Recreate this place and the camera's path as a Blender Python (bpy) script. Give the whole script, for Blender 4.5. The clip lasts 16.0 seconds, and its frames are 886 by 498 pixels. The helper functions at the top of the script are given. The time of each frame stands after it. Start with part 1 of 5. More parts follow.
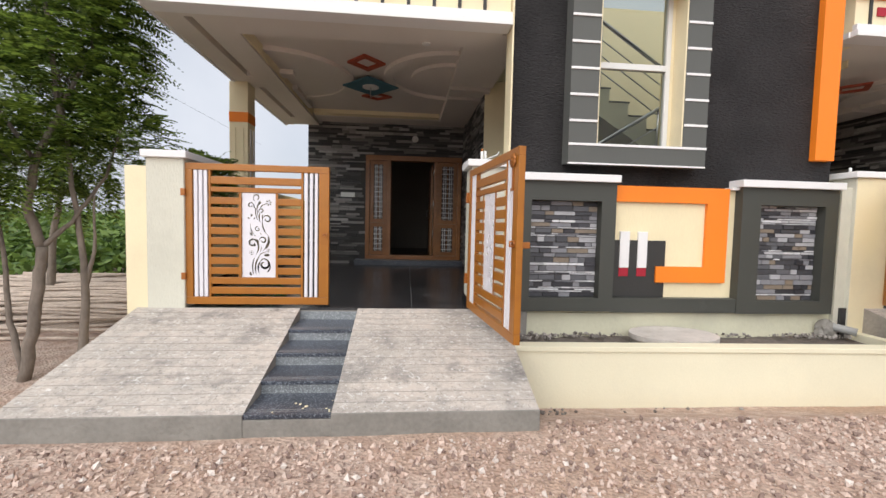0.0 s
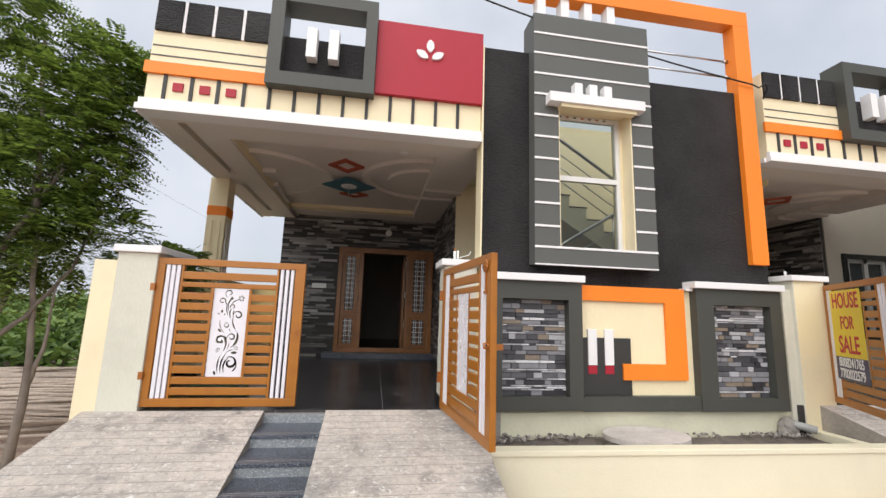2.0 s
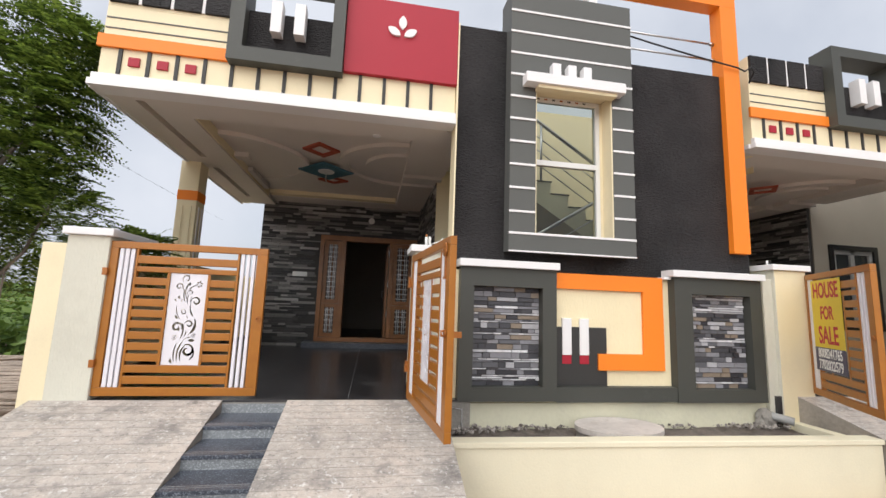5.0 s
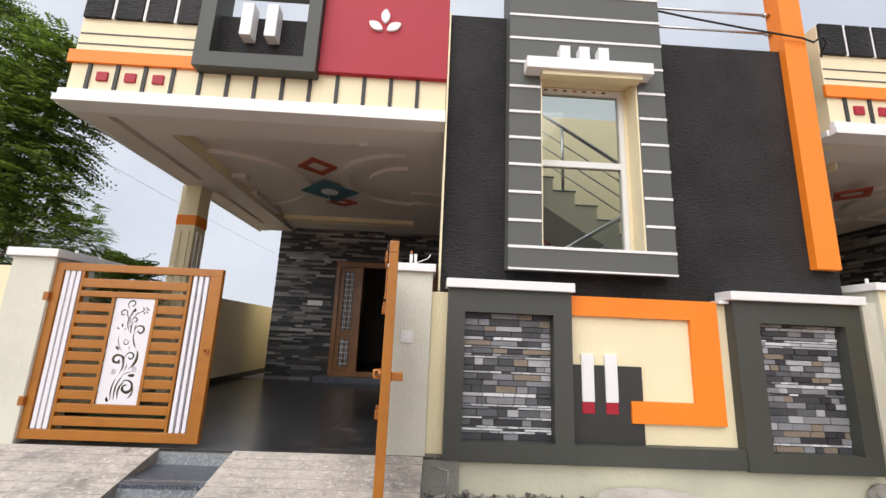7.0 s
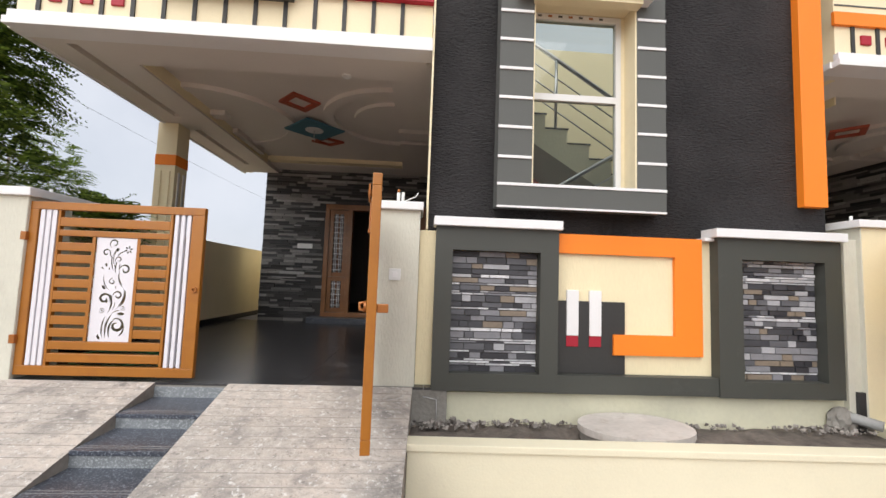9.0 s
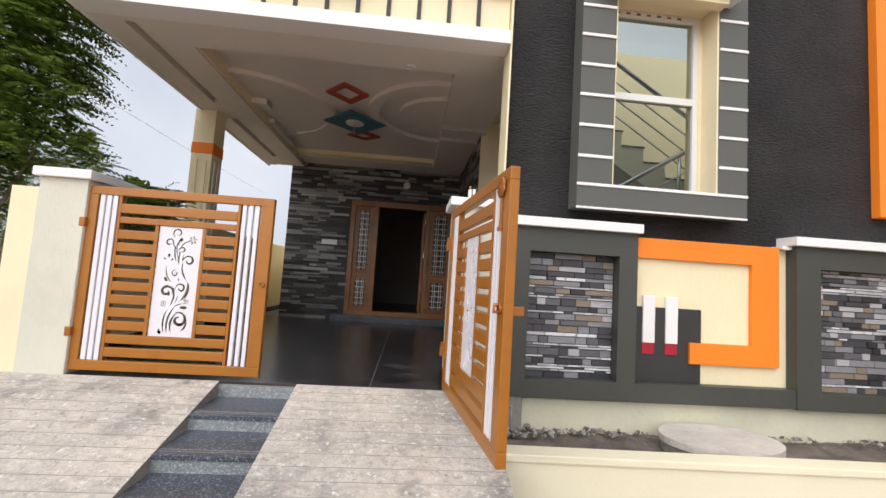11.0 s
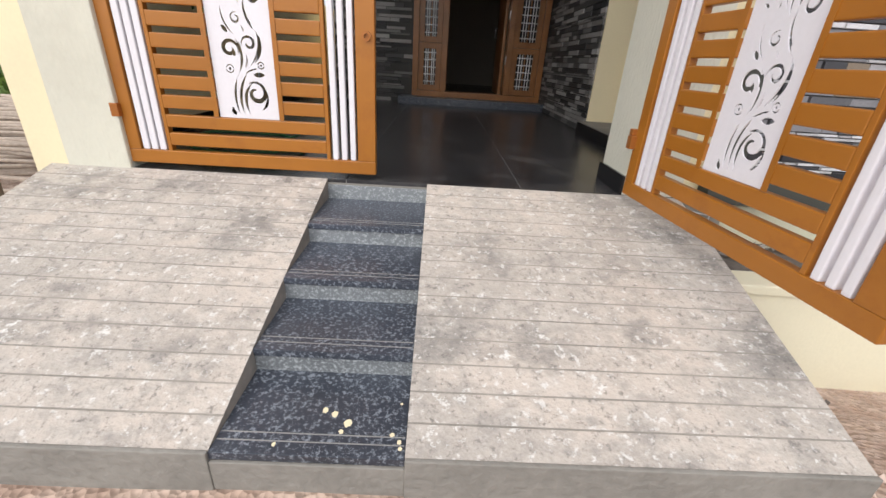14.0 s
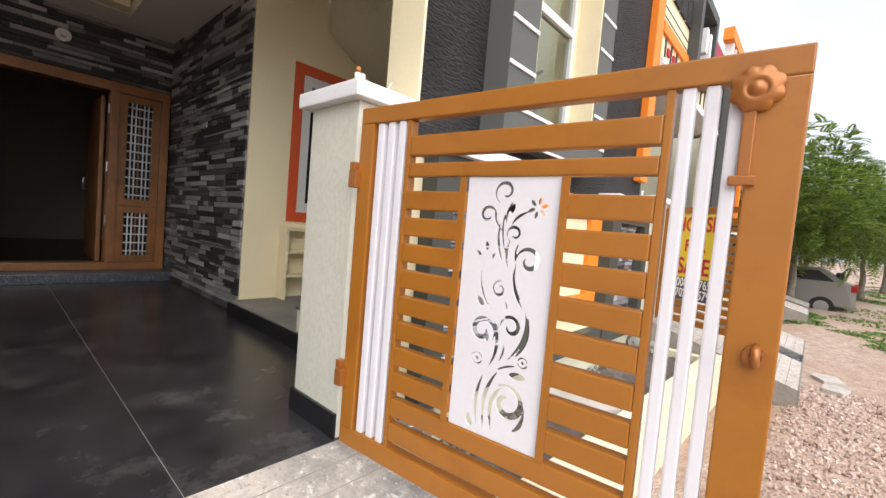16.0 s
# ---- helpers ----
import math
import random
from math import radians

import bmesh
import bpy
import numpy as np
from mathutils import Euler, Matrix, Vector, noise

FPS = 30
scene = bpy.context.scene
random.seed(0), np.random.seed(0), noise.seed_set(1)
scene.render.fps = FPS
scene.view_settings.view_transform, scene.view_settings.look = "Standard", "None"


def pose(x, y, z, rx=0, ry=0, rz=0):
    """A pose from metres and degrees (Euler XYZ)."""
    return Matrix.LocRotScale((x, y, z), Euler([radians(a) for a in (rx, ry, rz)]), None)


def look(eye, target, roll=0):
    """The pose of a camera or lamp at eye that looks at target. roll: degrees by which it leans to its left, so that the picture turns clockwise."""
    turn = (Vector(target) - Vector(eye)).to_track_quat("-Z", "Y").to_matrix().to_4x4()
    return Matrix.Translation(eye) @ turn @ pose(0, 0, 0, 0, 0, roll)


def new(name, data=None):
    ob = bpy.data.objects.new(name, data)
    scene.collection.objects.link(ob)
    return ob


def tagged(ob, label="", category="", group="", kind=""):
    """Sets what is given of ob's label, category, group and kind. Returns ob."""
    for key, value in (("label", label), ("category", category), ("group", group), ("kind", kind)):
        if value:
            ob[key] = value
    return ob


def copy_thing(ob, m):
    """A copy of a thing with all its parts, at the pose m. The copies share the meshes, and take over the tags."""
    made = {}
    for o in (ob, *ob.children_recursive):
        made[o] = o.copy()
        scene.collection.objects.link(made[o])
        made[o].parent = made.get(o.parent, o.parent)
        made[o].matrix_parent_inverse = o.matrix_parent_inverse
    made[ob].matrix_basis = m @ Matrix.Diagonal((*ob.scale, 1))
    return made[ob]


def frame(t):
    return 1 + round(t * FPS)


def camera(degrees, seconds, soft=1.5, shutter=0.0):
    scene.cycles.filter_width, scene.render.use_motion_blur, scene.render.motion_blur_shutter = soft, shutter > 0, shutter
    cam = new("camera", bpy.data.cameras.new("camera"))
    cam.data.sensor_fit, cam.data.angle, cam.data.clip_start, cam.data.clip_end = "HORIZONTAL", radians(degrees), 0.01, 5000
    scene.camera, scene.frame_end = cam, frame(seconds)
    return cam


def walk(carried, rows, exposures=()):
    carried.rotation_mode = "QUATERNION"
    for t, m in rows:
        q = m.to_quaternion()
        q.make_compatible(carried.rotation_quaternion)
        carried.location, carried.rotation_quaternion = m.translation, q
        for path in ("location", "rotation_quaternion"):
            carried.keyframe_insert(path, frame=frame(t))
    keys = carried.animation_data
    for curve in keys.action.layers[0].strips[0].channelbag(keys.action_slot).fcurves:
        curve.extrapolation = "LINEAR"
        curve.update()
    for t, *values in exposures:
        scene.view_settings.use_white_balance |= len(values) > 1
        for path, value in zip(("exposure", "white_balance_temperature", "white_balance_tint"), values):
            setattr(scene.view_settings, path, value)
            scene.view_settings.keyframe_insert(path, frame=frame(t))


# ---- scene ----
cam = camera(94.0, 16.0)
PATH = [
    (0, (0.01, 0.185, 1.517), (0.187, 2.174, 1.407), 1.3),
    (0.5, (-0.071, 0.074, 1.658), (0.145, 2.017, 2.079), 0.7),
    (1, (-0.1, 0.021, 1.675), (0.133, 1.93, 2.225), 1.6),
    (1.5, (-0.073, 0.072, 1.621), (0.206, 2.014, 2.012), 1.7),
    (2, (-0.058, 0.071, 1.616), (0.252, 2.022, 1.93), 1.8),
    (2.5, (-0.057, 0.093, 1.609), (0.33, 2.036, 1.888), 1.9),
    (3, (-0.025, 0.088, 1.598), (0.417, 2.02, 1.861), 1.9),
    (3.2, (-0.022, 0.082, 1.6), (0.43, 2.011, 1.869), 1.8),
    (5.3, (0.321, 0.249, 1.586), (0.643, 2.204, 1.858), 2.1),
    (5.5, (0.373, 0.317, 1.579), (0.732, 2.272, 1.805), 2.7),
    (6, (0.548, 0.594, 1.521), (0.922, 2.553, 1.668), 3.8),
    (6.5, (0.761, 0.759, 1.52), (0.965, 2.738, 1.729), 3.3),
    (7, (0.986, 0.879, 1.599), (1.052, 2.835, 2.014), 2.4),
    (7.5, (1.038, 0.879, 1.647), (1.096, 2.793, 2.224), 1.7),
    (7.8, (1.026, 0.885, 1.659), (1.107, 2.803, 2.22), 1.3),
    (8, (1.031, 0.909, 1.63), (1.13, 2.837, 2.151), 1.3),
    (8.5, (1.035, 0.934, 1.554), (1.162, 2.903, 1.879), 1.3),
    (9, (1.027, 0.925, 1.541), (1.143, 2.915, 1.698), 2.0),
    (9.5, (0.888, 0.936, 1.52), (0.981, 2.932, 1.599), 3.1),
    (10, (0.647, 0.976, 1.51), (0.73, 2.972, 1.612), 3.9),
    (10.2, (0.569, 1.012, 1.505), (0.656, 3.003, 1.667), 4.0),
    (12.3, (0.103, 1.247, 1.521), (0.365, 3.228, 1.603), 2.6),
    (12.5, (0.078, 1.294, 1.498), (0.327, 3.277, 1.446), 2.4),
    (13, (-0.053, 1.6, 1.374), (0.092, 3.56, 1.004), 2.3),
    (13.5, (-0.225, 1.884, 1.348), (-0.176, 3.78, 0.712), 2.6),
    (14, (-0.43, 2.116, 1.311), (-0.377, 3.936, 0.483), 3.7),
    (14.5, (-0.543, 2.294, 1.331), (-0.392, 4.059, 0.403), 5.1),
    (15, (-0.523, 2.554, 1.337), (-0.196, 4.318, 0.453), 5.6),
    (15.5, (-0.421, 2.805, 1.522), (0.549, 4.484, 1.028), 5.7),
    (16, (-0.388, 2.981, 1.629), (1.099, 4.315, 1.526), 4.9),
]
walk(cam, [(t, look(eye, target, roll)) for t, eye, target, roll in PATH], exposures=[(0, 0.43), (5.5, 0.41), (6.8, 0.45), (7.8, 0.35), (9.0, 0.45), (12.5, 0.48), (14.8, 0.49), (15.4, 0.61), (16, 0.84)])

# ---- world and light ----
world = bpy.data.worlds.new("sky")
scene.world = world
world.use_nodes = True
wn, wl = world.node_tree.nodes, world.node_tree.links
wn.clear()
w_out = wn.new("ShaderNodeOutputWorld")
w_bg = wn.new("ShaderNodeBackground")
w_sky = wn.new("ShaderNodeTexSky")
w_sky.sky_type, w_sky.sun_disc = "NISHITA", False
SUN_ELEV, SUN_AZ = radians(46), radians(208)
w_sky.sun_elevation, w_sky.sun_rotation, w_sky.dust_density = SUN_ELEV, SUN_AZ, 3.0
w_scale = wn.new("ShaderNodeVectorMath")
w_scale.operation = "SCALE"
w_scale.inputs["Scale"].default_value = 0.13
w_co = wn.new("ShaderNodeTexCoord")
w_no = wn.new("ShaderNodeTexNoise")
w_no.inputs["Scale"].default_value, w_no.inputs["Detail"].default_value = 2.2, 6
w_ramp = wn.new("ShaderNodeValToRGB")
w_ramp.color_ramp.elements[0].position, w_ramp.color_ramp.elements[1].position = 0.36, 0.60
w_ramp.color_ramp.elements[0].color = (0.72, 0.72, 0.72, 1)
w_mix = wn.new("ShaderNodeMixRGB")
w_mix.inputs["Color2"].default_value = (0.84, 0.88, 0.97, 1)
wl.new(w_co.outputs["Generated"], w_no.inputs["Vector"])
wl.new(w_no.outputs["Fac"], w_ramp.inputs["Fac"])
wl.new(w_ramp.outputs["Color"], w_mix.inputs["Fac"])
wl.new(w_sky.outputs["Color"], w_scale.inputs[0])
wl.new(w_scale.outputs["Vector"], w_mix.inputs["Color1"])
wl.new(w_mix.outputs["Color"], w_bg.inputs["Color"])
w_bg.inputs["Strength"].default_value = 0.70
wl.new(w_bg.outputs["Background"], w_out.inputs["Surface"])
sun = new("sun", bpy.data.lights.new("sun", "SUN"))
sun.data.energy, sun.data.angle, sun.data.color = 2.5, radians(80), (1.0, 0.975, 0.95)
sun.matrix_world = look((0, 0, 0), (-math.sin(SUN_AZ) * math.cos(SUN_ELEV), -math.cos(SUN_AZ) * math.cos(SUN_ELEV), -math.sin(SUN_ELEV)))


# ---- materials ----
def mat(name, col, rough=0.6, metal=0.0, var=0.12, scale=1.5, fine=45.0, bump=0.15, stretch=(1, 1, 1), spec=0.5, dirt=None, dirt_at=(0.6, 0.75), dirt_scale=3.0, dirt_stretch=(1, 1, 1)):
    """A painted or mineral surface: two scales of tone, fine relief, and stains of their own shape."""
    m = bpy.data.materials.new(name)
    m.use_nodes = True
    n, l = m.node_tree.nodes, m.node_tree.links
    b = n["Principled BSDF"]
    b.inputs["Roughness"].default_value, b.inputs["Metallic"].default_value = rough, metal
    b.inputs["Specular IOR Level"].default_value = spec
    co, mp = n.new("ShaderNodeTexCoord"), n.new("ShaderNodeMapping")
    mp.inputs["Scale"].default_value = stretch
    l.new(co.outputs["Object"], mp.inputs["Vector"])
    big, small = n.new("ShaderNodeTexNoise"), n.new("ShaderNodeTexNoise")
    big.inputs["Scale"].default_value, big.inputs["Detail"].default_value = scale, 5
    small.inputs["Scale"].default_value, small.inputs["Detail"].default_value = fine, 4
    l.new(co.outputs["Object"], big.inputs["Vector"])
    l.new(mp.outputs["Vector"], small.inputs["Vector"])
    mx = n.new("ShaderNodeMixRGB")
    mx.inputs["Color1"].default_value = (*[c * (1 - var) for c in col], 1)
    mx.inputs["Color2"].default_value = (*[min(1, c * (1 + var)) for c in col], 1)
    add = n.new("ShaderNodeMath")
    add.operation = "MULTIPLY_ADD"
    l.new(small.outputs["Fac"], add.inputs[0])
    add.inputs[1].default_value = 0.5
    l.new(big.outputs["Fac"], add.inputs[2])
    sub = n.new("ShaderNodeMapRange")
    sub.inputs["From Min"].default_value, sub.inputs["From Max"].default_value = 0.45, 1.05
    l.new(add.outputs[0], sub.inputs["Value"])
    l.new(sub.outputs["Result"], mx.inputs["Fac"])
    col_out = mx.outputs["Color"]
    if dirt:
        dn, dr, dm = n.new("ShaderNodeTexNoise"), n.new("ShaderNodeValToRGB"), n.new("ShaderNodeMixRGB")
        dmap = n.new("ShaderNodeMapping")
        dmap.inputs["Scale"].default_value = dirt_stretch
        dmap.inputs["Location"].default_value = (7.3, 2.1, 4.4)
        l.new(co.outputs["Object"], dmap.inputs["Vector"])
        l.new(dmap.outputs["Vector"], dn.inputs["Vector"])
        dn.inputs["Scale"].default_value, dn.inputs["Detail"].default_value, dn.inputs["Roughness"].default_value = dirt_scale, 8, 0.7
        dr.color_ramp.elements[0].position, dr.color_ramp.elements[1].position = dirt_at
        dr.color_ramp.elements[1].color = (dirt[3], dirt[3], dirt[3], 1) if len(dirt) > 3 else (1, 1, 1, 1)
        dm.inputs["Color2"].default_value = (*dirt[:3], 1)
        l.new(dn.outputs["Fac"], dr.inputs["Fac"])
        l.new(dr.outputs["Color"], dm.inputs["Fac"])
        l.new(col_out, dm.inputs["Color1"])
        col_out = dm.outputs["Color"]
    l.new(col_out, b.inputs["Base Color"])
    if bump:
        bp = n.new("ShaderNodeBump")
        bp.inputs["Strength"].default_value, bp.inputs["Distance"].default_value = min(1, bump), 0.01 * max(1, bump)
        l.new(small.outputs["Fac"], bp.inputs["Height"])
        l.new(bp.outputs["Normal"], b.inputs["Normal"])
    return m


M = {
    "cream": mat("cream_paint", (0.80, 0.70, 0.47), 0.6, var=0.05, fine=60, bump=0.12, dirt=(0.6, 0.52, 0.36, 0.35), dirt_at=(0.55, 0.8), dirt_scale=1.7),
    "cream_rough": mat("cream_textured_plaster", (0.80, 0.70, 0.46), 0.7, var=0.06, fine=22, bump=0.5, stretch=(3, 3, 1)),
    "pale": mat("pale_green_cream_plaster", (0.62, 0.60, 0.45), 0.75, var=0.06, fine=25, bump=0.4, dirt=(0.42, 0.40, 0.33, 0.5), dirt_at=(0.5, 0.8), dirt_scale=1.4),
    "pier": mat("pier_textured_plaster", (0.62, 0.605, 0.51), 0.8, var=0.06, fine=26, bump=0.7, stretch=(2.2, 2.2, 0.8), dirt=(0.45, 0.43, 0.36, 0.5), dirt_at=(0.55, 0.8), dirt_scale=1.2),
    # High var paints lit ridges and shaded recesses of the combing into the colour.
    "dark_wall": mat("charcoal_combed_plaster", (0.0215, 0.0195, 0.020), 0.66, var=0.95, fine=40, bump=4.4, stretch=(0.6, 1, 2.0), spec=0.4),
    "dark_smooth": mat("dark_grey_green_paint", (0.053, 0.055, 0.047), 0.55, var=0.06, fine=50, bump=0.08, dirt=(0.12, 0.12, 0.11, 0.5), dirt_at=(0.62, 0.8), dirt_scale=2.5),
    "black": mat("near_black_paint", (0.032, 0.031, 0.029), 0.6, var=0.1, fine=50, bump=0.12),
    "grey": mat("grey_paint", (0.094, 0.097, 0.090), 0.65, var=0.05, fine=50, bump=0.08, dirt=(0.13, 0.13, 0.12, 0.4), dirt_at=(0.6, 0.8), dirt_scale=2),
    "white": mat("white_paint", (0.77, 0.76, 0.755), 0.55, var=0.04, fine=50, bump=0.08, dirt=(0.55, 0.53, 0.5, 0.5), dirt_at=(0.62, 0.82), dirt_scale=4),
    "orange": mat("orange_paint", (0.85, 0.22, 0.012), 0.55, var=0.05, fine=50, bump=0.06),
    "red": mat("crimson_paint", (0.36, 0.009, 0.026), 0.6, var=0.05, fine=50, bump=0.06),
    "dull_red": mat("dull_red_paint", (0.36, 0.07, 0.035), 0.6, var=0.08),
    "rust_orange": mat("red_orange_paint", (0.62, 0.085, 0.02), 0.5, var=0.06),
    "blue": mat("teal_blue_paint", (0.05, 0.15, 0.20), 0.6, var=0.06),
    "ceiling": mat("ceiling_paint", (0.70, 0.65, 0.60), 0.7, var=0.04, fine=40, bump=0.08),
    "gate": mat("ochre_brown_enamel", (0.345, 0.128, 0.015), 0.35, var=0.10, scale=3, fine=14, bump=0.05, stretch=(0.3, 1, 1), dirt=(0.25, 0.078, 0.012, 0.6), dirt_at=(0.55, 0.75), dirt_scale=5),
    "gate_white": mat("white_enamel", (0.72, 0.70, 0.735), 0.35, var=0.05, bump=0.03),
    "wood": mat("varnished_teak", (0.26, 0.108, 0.034), 0.35, var=0.30, scale=4, fine=9, bump=0.15, stretch=(6, 6, 0.6)),
    "steel": mat("brushed_steel", (0.55, 0.55, 0.56), 0.28, metal=1.0, var=0.06, bump=0.02),
    "grille": mat("grille_steel", (0.82, 0.82, 0.82), 0.4, metal=0.1, var=0.06, bump=0.02),
    "ramp_side": mat("dark_scored_joint", (0.27, 0.243, 0.212), 0.95, var=0.3, scale=3, fine=30, bump=0.6),
    "edge_conc": mat("raw_concrete", (0.24, 0.225, 0.20), 0.9, var=0.25, scale=3, fine=30, bump=0.8),
    "granite": mat("black_granite", (0.046, 0.053, 0.070), 0.3, var=0.4, fine=160, bump=0.05, dirt=(0.29, 0.32, 0.36, 0.7), dirt_at=(0.52, 0.61), dirt_scale=75),
    "riser": mat("grey_speckled_granite", (0.19, 0.205, 0.215), 0.45, var=0.4, fine=160, bump=0.1, dirt=(0.40, 0.42, 0.43, 0.9), dirt_at=(0.5, 0.6), dirt_scale=70),
    "floor": mat("polished_black_tile", (0.030, 0.029, 0.031), 0.27, var=0.5, scale=1.6, fine=8, bump=0.0, dirt=(0.16, 0.15, 0.145, 0.6), dirt_at=(0.52, 0.78), dirt_scale=2.8),
    "grout": mat("pale_grout", (0.28, 0.27, 0.26), 0.8, var=0.1),
    "skirting": mat("black_skirting", (0.012, 0.012, 0.013), 0.25, var=0.2, bump=0.0),
    "soil": mat("dark_soil", (0.12, 0.10, 0.085), 0.95, var=0.5, scale=6, fine=30, bump=1.0),
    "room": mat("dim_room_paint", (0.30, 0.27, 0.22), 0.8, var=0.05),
    "bark": mat("grey_bark", (0.20, 0.165, 0.135), 0.9, var=0.35, scale=6, fine=30, bump=0.9, stretch=(1, 1, 0.4)),
    "pole": mat("weathered_pole", (0.46, 0.375, 0.31), 0.85, var=0.35, scale=3, fine=20, bump=0.4),
    "black_rubber": mat("black_rubber", (0.015, 0.015, 0.015), 0.7, var=0.1),
    "plastic": mat("white_plastic", (0.72, 0.72, 0.70), 0.35, var=0.03, bump=0.0),
    "pipe_grey": mat("grey_pipe", (0.30, 0.30, 0.29), 0.5, var=0.15),
    "copper": mat("brown_gold_enamel", (0.36, 0.13, 0.03), 0.3, metal=0.3, var=0.1, bump=0.03),
    "hose": mat("green_hose", (0.03, 0.13, 0.05), 0.4, var=0.1, bump=0.0),
    "yellow_sheet": mat("yellow_flex_sheet", (0.72, 0.55, 0.03), 0.45, var=0.05, bump=0.03),
    "navy_sheet": mat("navy_flex_sheet", (0.05, 0.05, 0.10), 0.45, var=0.05, bump=0.03),
    "crimson_ink": mat("crimson_print", (0.45, 0.01, 0.03), 0.5, var=0.03, bump=0.0),
    "white_ink": mat("white_print", (0.78, 0.78, 0.78), 0.5, var=0.03, bump=0.0),
    "car": mat("silver_car_paint", (0.30, 0.29, 0.27), 0.35, metal=0.3, var=0.04, bump=0.0),
    "dark_glass": mat("dark_glass", (0.02, 0.025, 0.03), 0.08, var=0.05, bump=0.0),
    "tail": mat("red_lens", (0.40, 0.01, 0.01), 0.2, var=0.05, bump=0.0),
    "stone_disc": mat("cement_cover", (0.50, 0.46, 0.42), 0.9, var=0.2, scale=4, fine=30, bump=0.5, dirt=(0.30, 0.25, 0.2, 0.7), dirt_at=(0.55, 0.7), dirt_scale=6),
    "kerb_cream": mat("pale_kerb_paint", (0.74, 0.69, 0.515), 0.65, var=0.05, fine=60, bump=0.15, dirt=(0.60, 0.56, 0.44, 0.4), dirt_at=(0.52, 0.8), dirt_scale=1.5),
    "grass": mat("grass_blade", (0.075, 0.13, 0.03), 0.7, var=0.3, scale=0.7, fine=10, bump=0.0),
}


def weathered(name):
    """Cement float finish with pale wear, dark mould and lime splashes."""
    m = mat(name, (0.42, 0.377, 0.335), 0.92, var=0.2, scale=0.9, fine=60, bump=0.6)
    n, l = m.node_tree.nodes, m.node_tree.links
    b = n["Principled BSDF"]
    last = b.inputs["Base Color"].links[0].from_socket
    co = n.new("ShaderNodeTexCoord")
    for colour, sc, lo, hi, amount, stretch, off in (
        ((0.53, 0.46, 0.40), 1.5, 0.44, 0.58, 0.8, (1, 1, 1), 0), ((0.17, 0.16, 0.15), 1.9, 0.50, 0.64, 0.8, (1, 1.2, 1), 9), ((0.24, 0.225, 0.21), 14, 0.48, 0.64, 0.5, (0.8, 1.3, 1), 13),
        ((0.57, 0.52, 0.47), 11, 0.52, 0.66, 0.5, (0.9, 1.2, 1), 23), ((0.64, 0.62, 0.59), 26, 0.572, 0.62, 0.8, (1, 1, 1), 17), ((0.12, 0.11, 0.10), 34, 0.555, 0.65, 0.65, (1, 1, 1), 29), ((0.68, 0.66, 0.63), 8, 0.64, 0.67, 0.8, (1, 1.3, 1), 41), ((0.10, 0.095, 0.09), 5, 0.66, 0.70, 0.6, (1, 1, 1), 57), ((0.74, 0.72, 0.69), 60, 0.66, 0.69, 0.9, (1, 1, 1), 71)):
        mp, no, r, mx = n.new("ShaderNodeMapping"), n.new("ShaderNodeTexNoise"), n.new("ShaderNodeValToRGB"), n.new("ShaderNodeMixRGB")
        mp.inputs["Scale"].default_value, mp.inputs["Location"].default_value = stretch, (off, off * 0.7, 0)
        no.inputs["Scale"].default_value, no.inputs["Detail"].default_value, no.inputs["Roughness"].default_value = sc, 9, 0.72
        r.color_ramp.elements[0].position, r.color_ramp.elements[1].position = lo, hi
        r.color_ramp.elements[1].color = (amount, amount, amount, 1)
        mx.inputs["Color2"].default_value = (*colour, 1)
        l.new(co.outputs["Object"], mp.inputs["Vector"])
        l.new(mp.outputs["Vector"], no.inputs["Vector"])
        l.new(no.outputs["Fac"], r.inputs["Fac"])
        l.new(r.outputs["Color"], mx.inputs["Fac"])
        l.new(last, mx.inputs["Color1"])
        last = mx.outputs["Color"]
    l.new(last, b.inputs["Base Color"])
    return m


M["concrete"] = weathered("weathered_ramp_cement")


def nodes_of(name, rough=0.8):
    m = bpy.data.materials.new(name)
    m.use_nodes = True
    m.node_tree.nodes["Principled BSDF"].inputs["Roughness"].default_value = rough
    return m, m.node_tree.nodes, m.node_tree.links, m.node_tree.nodes["Principled BSDF"]


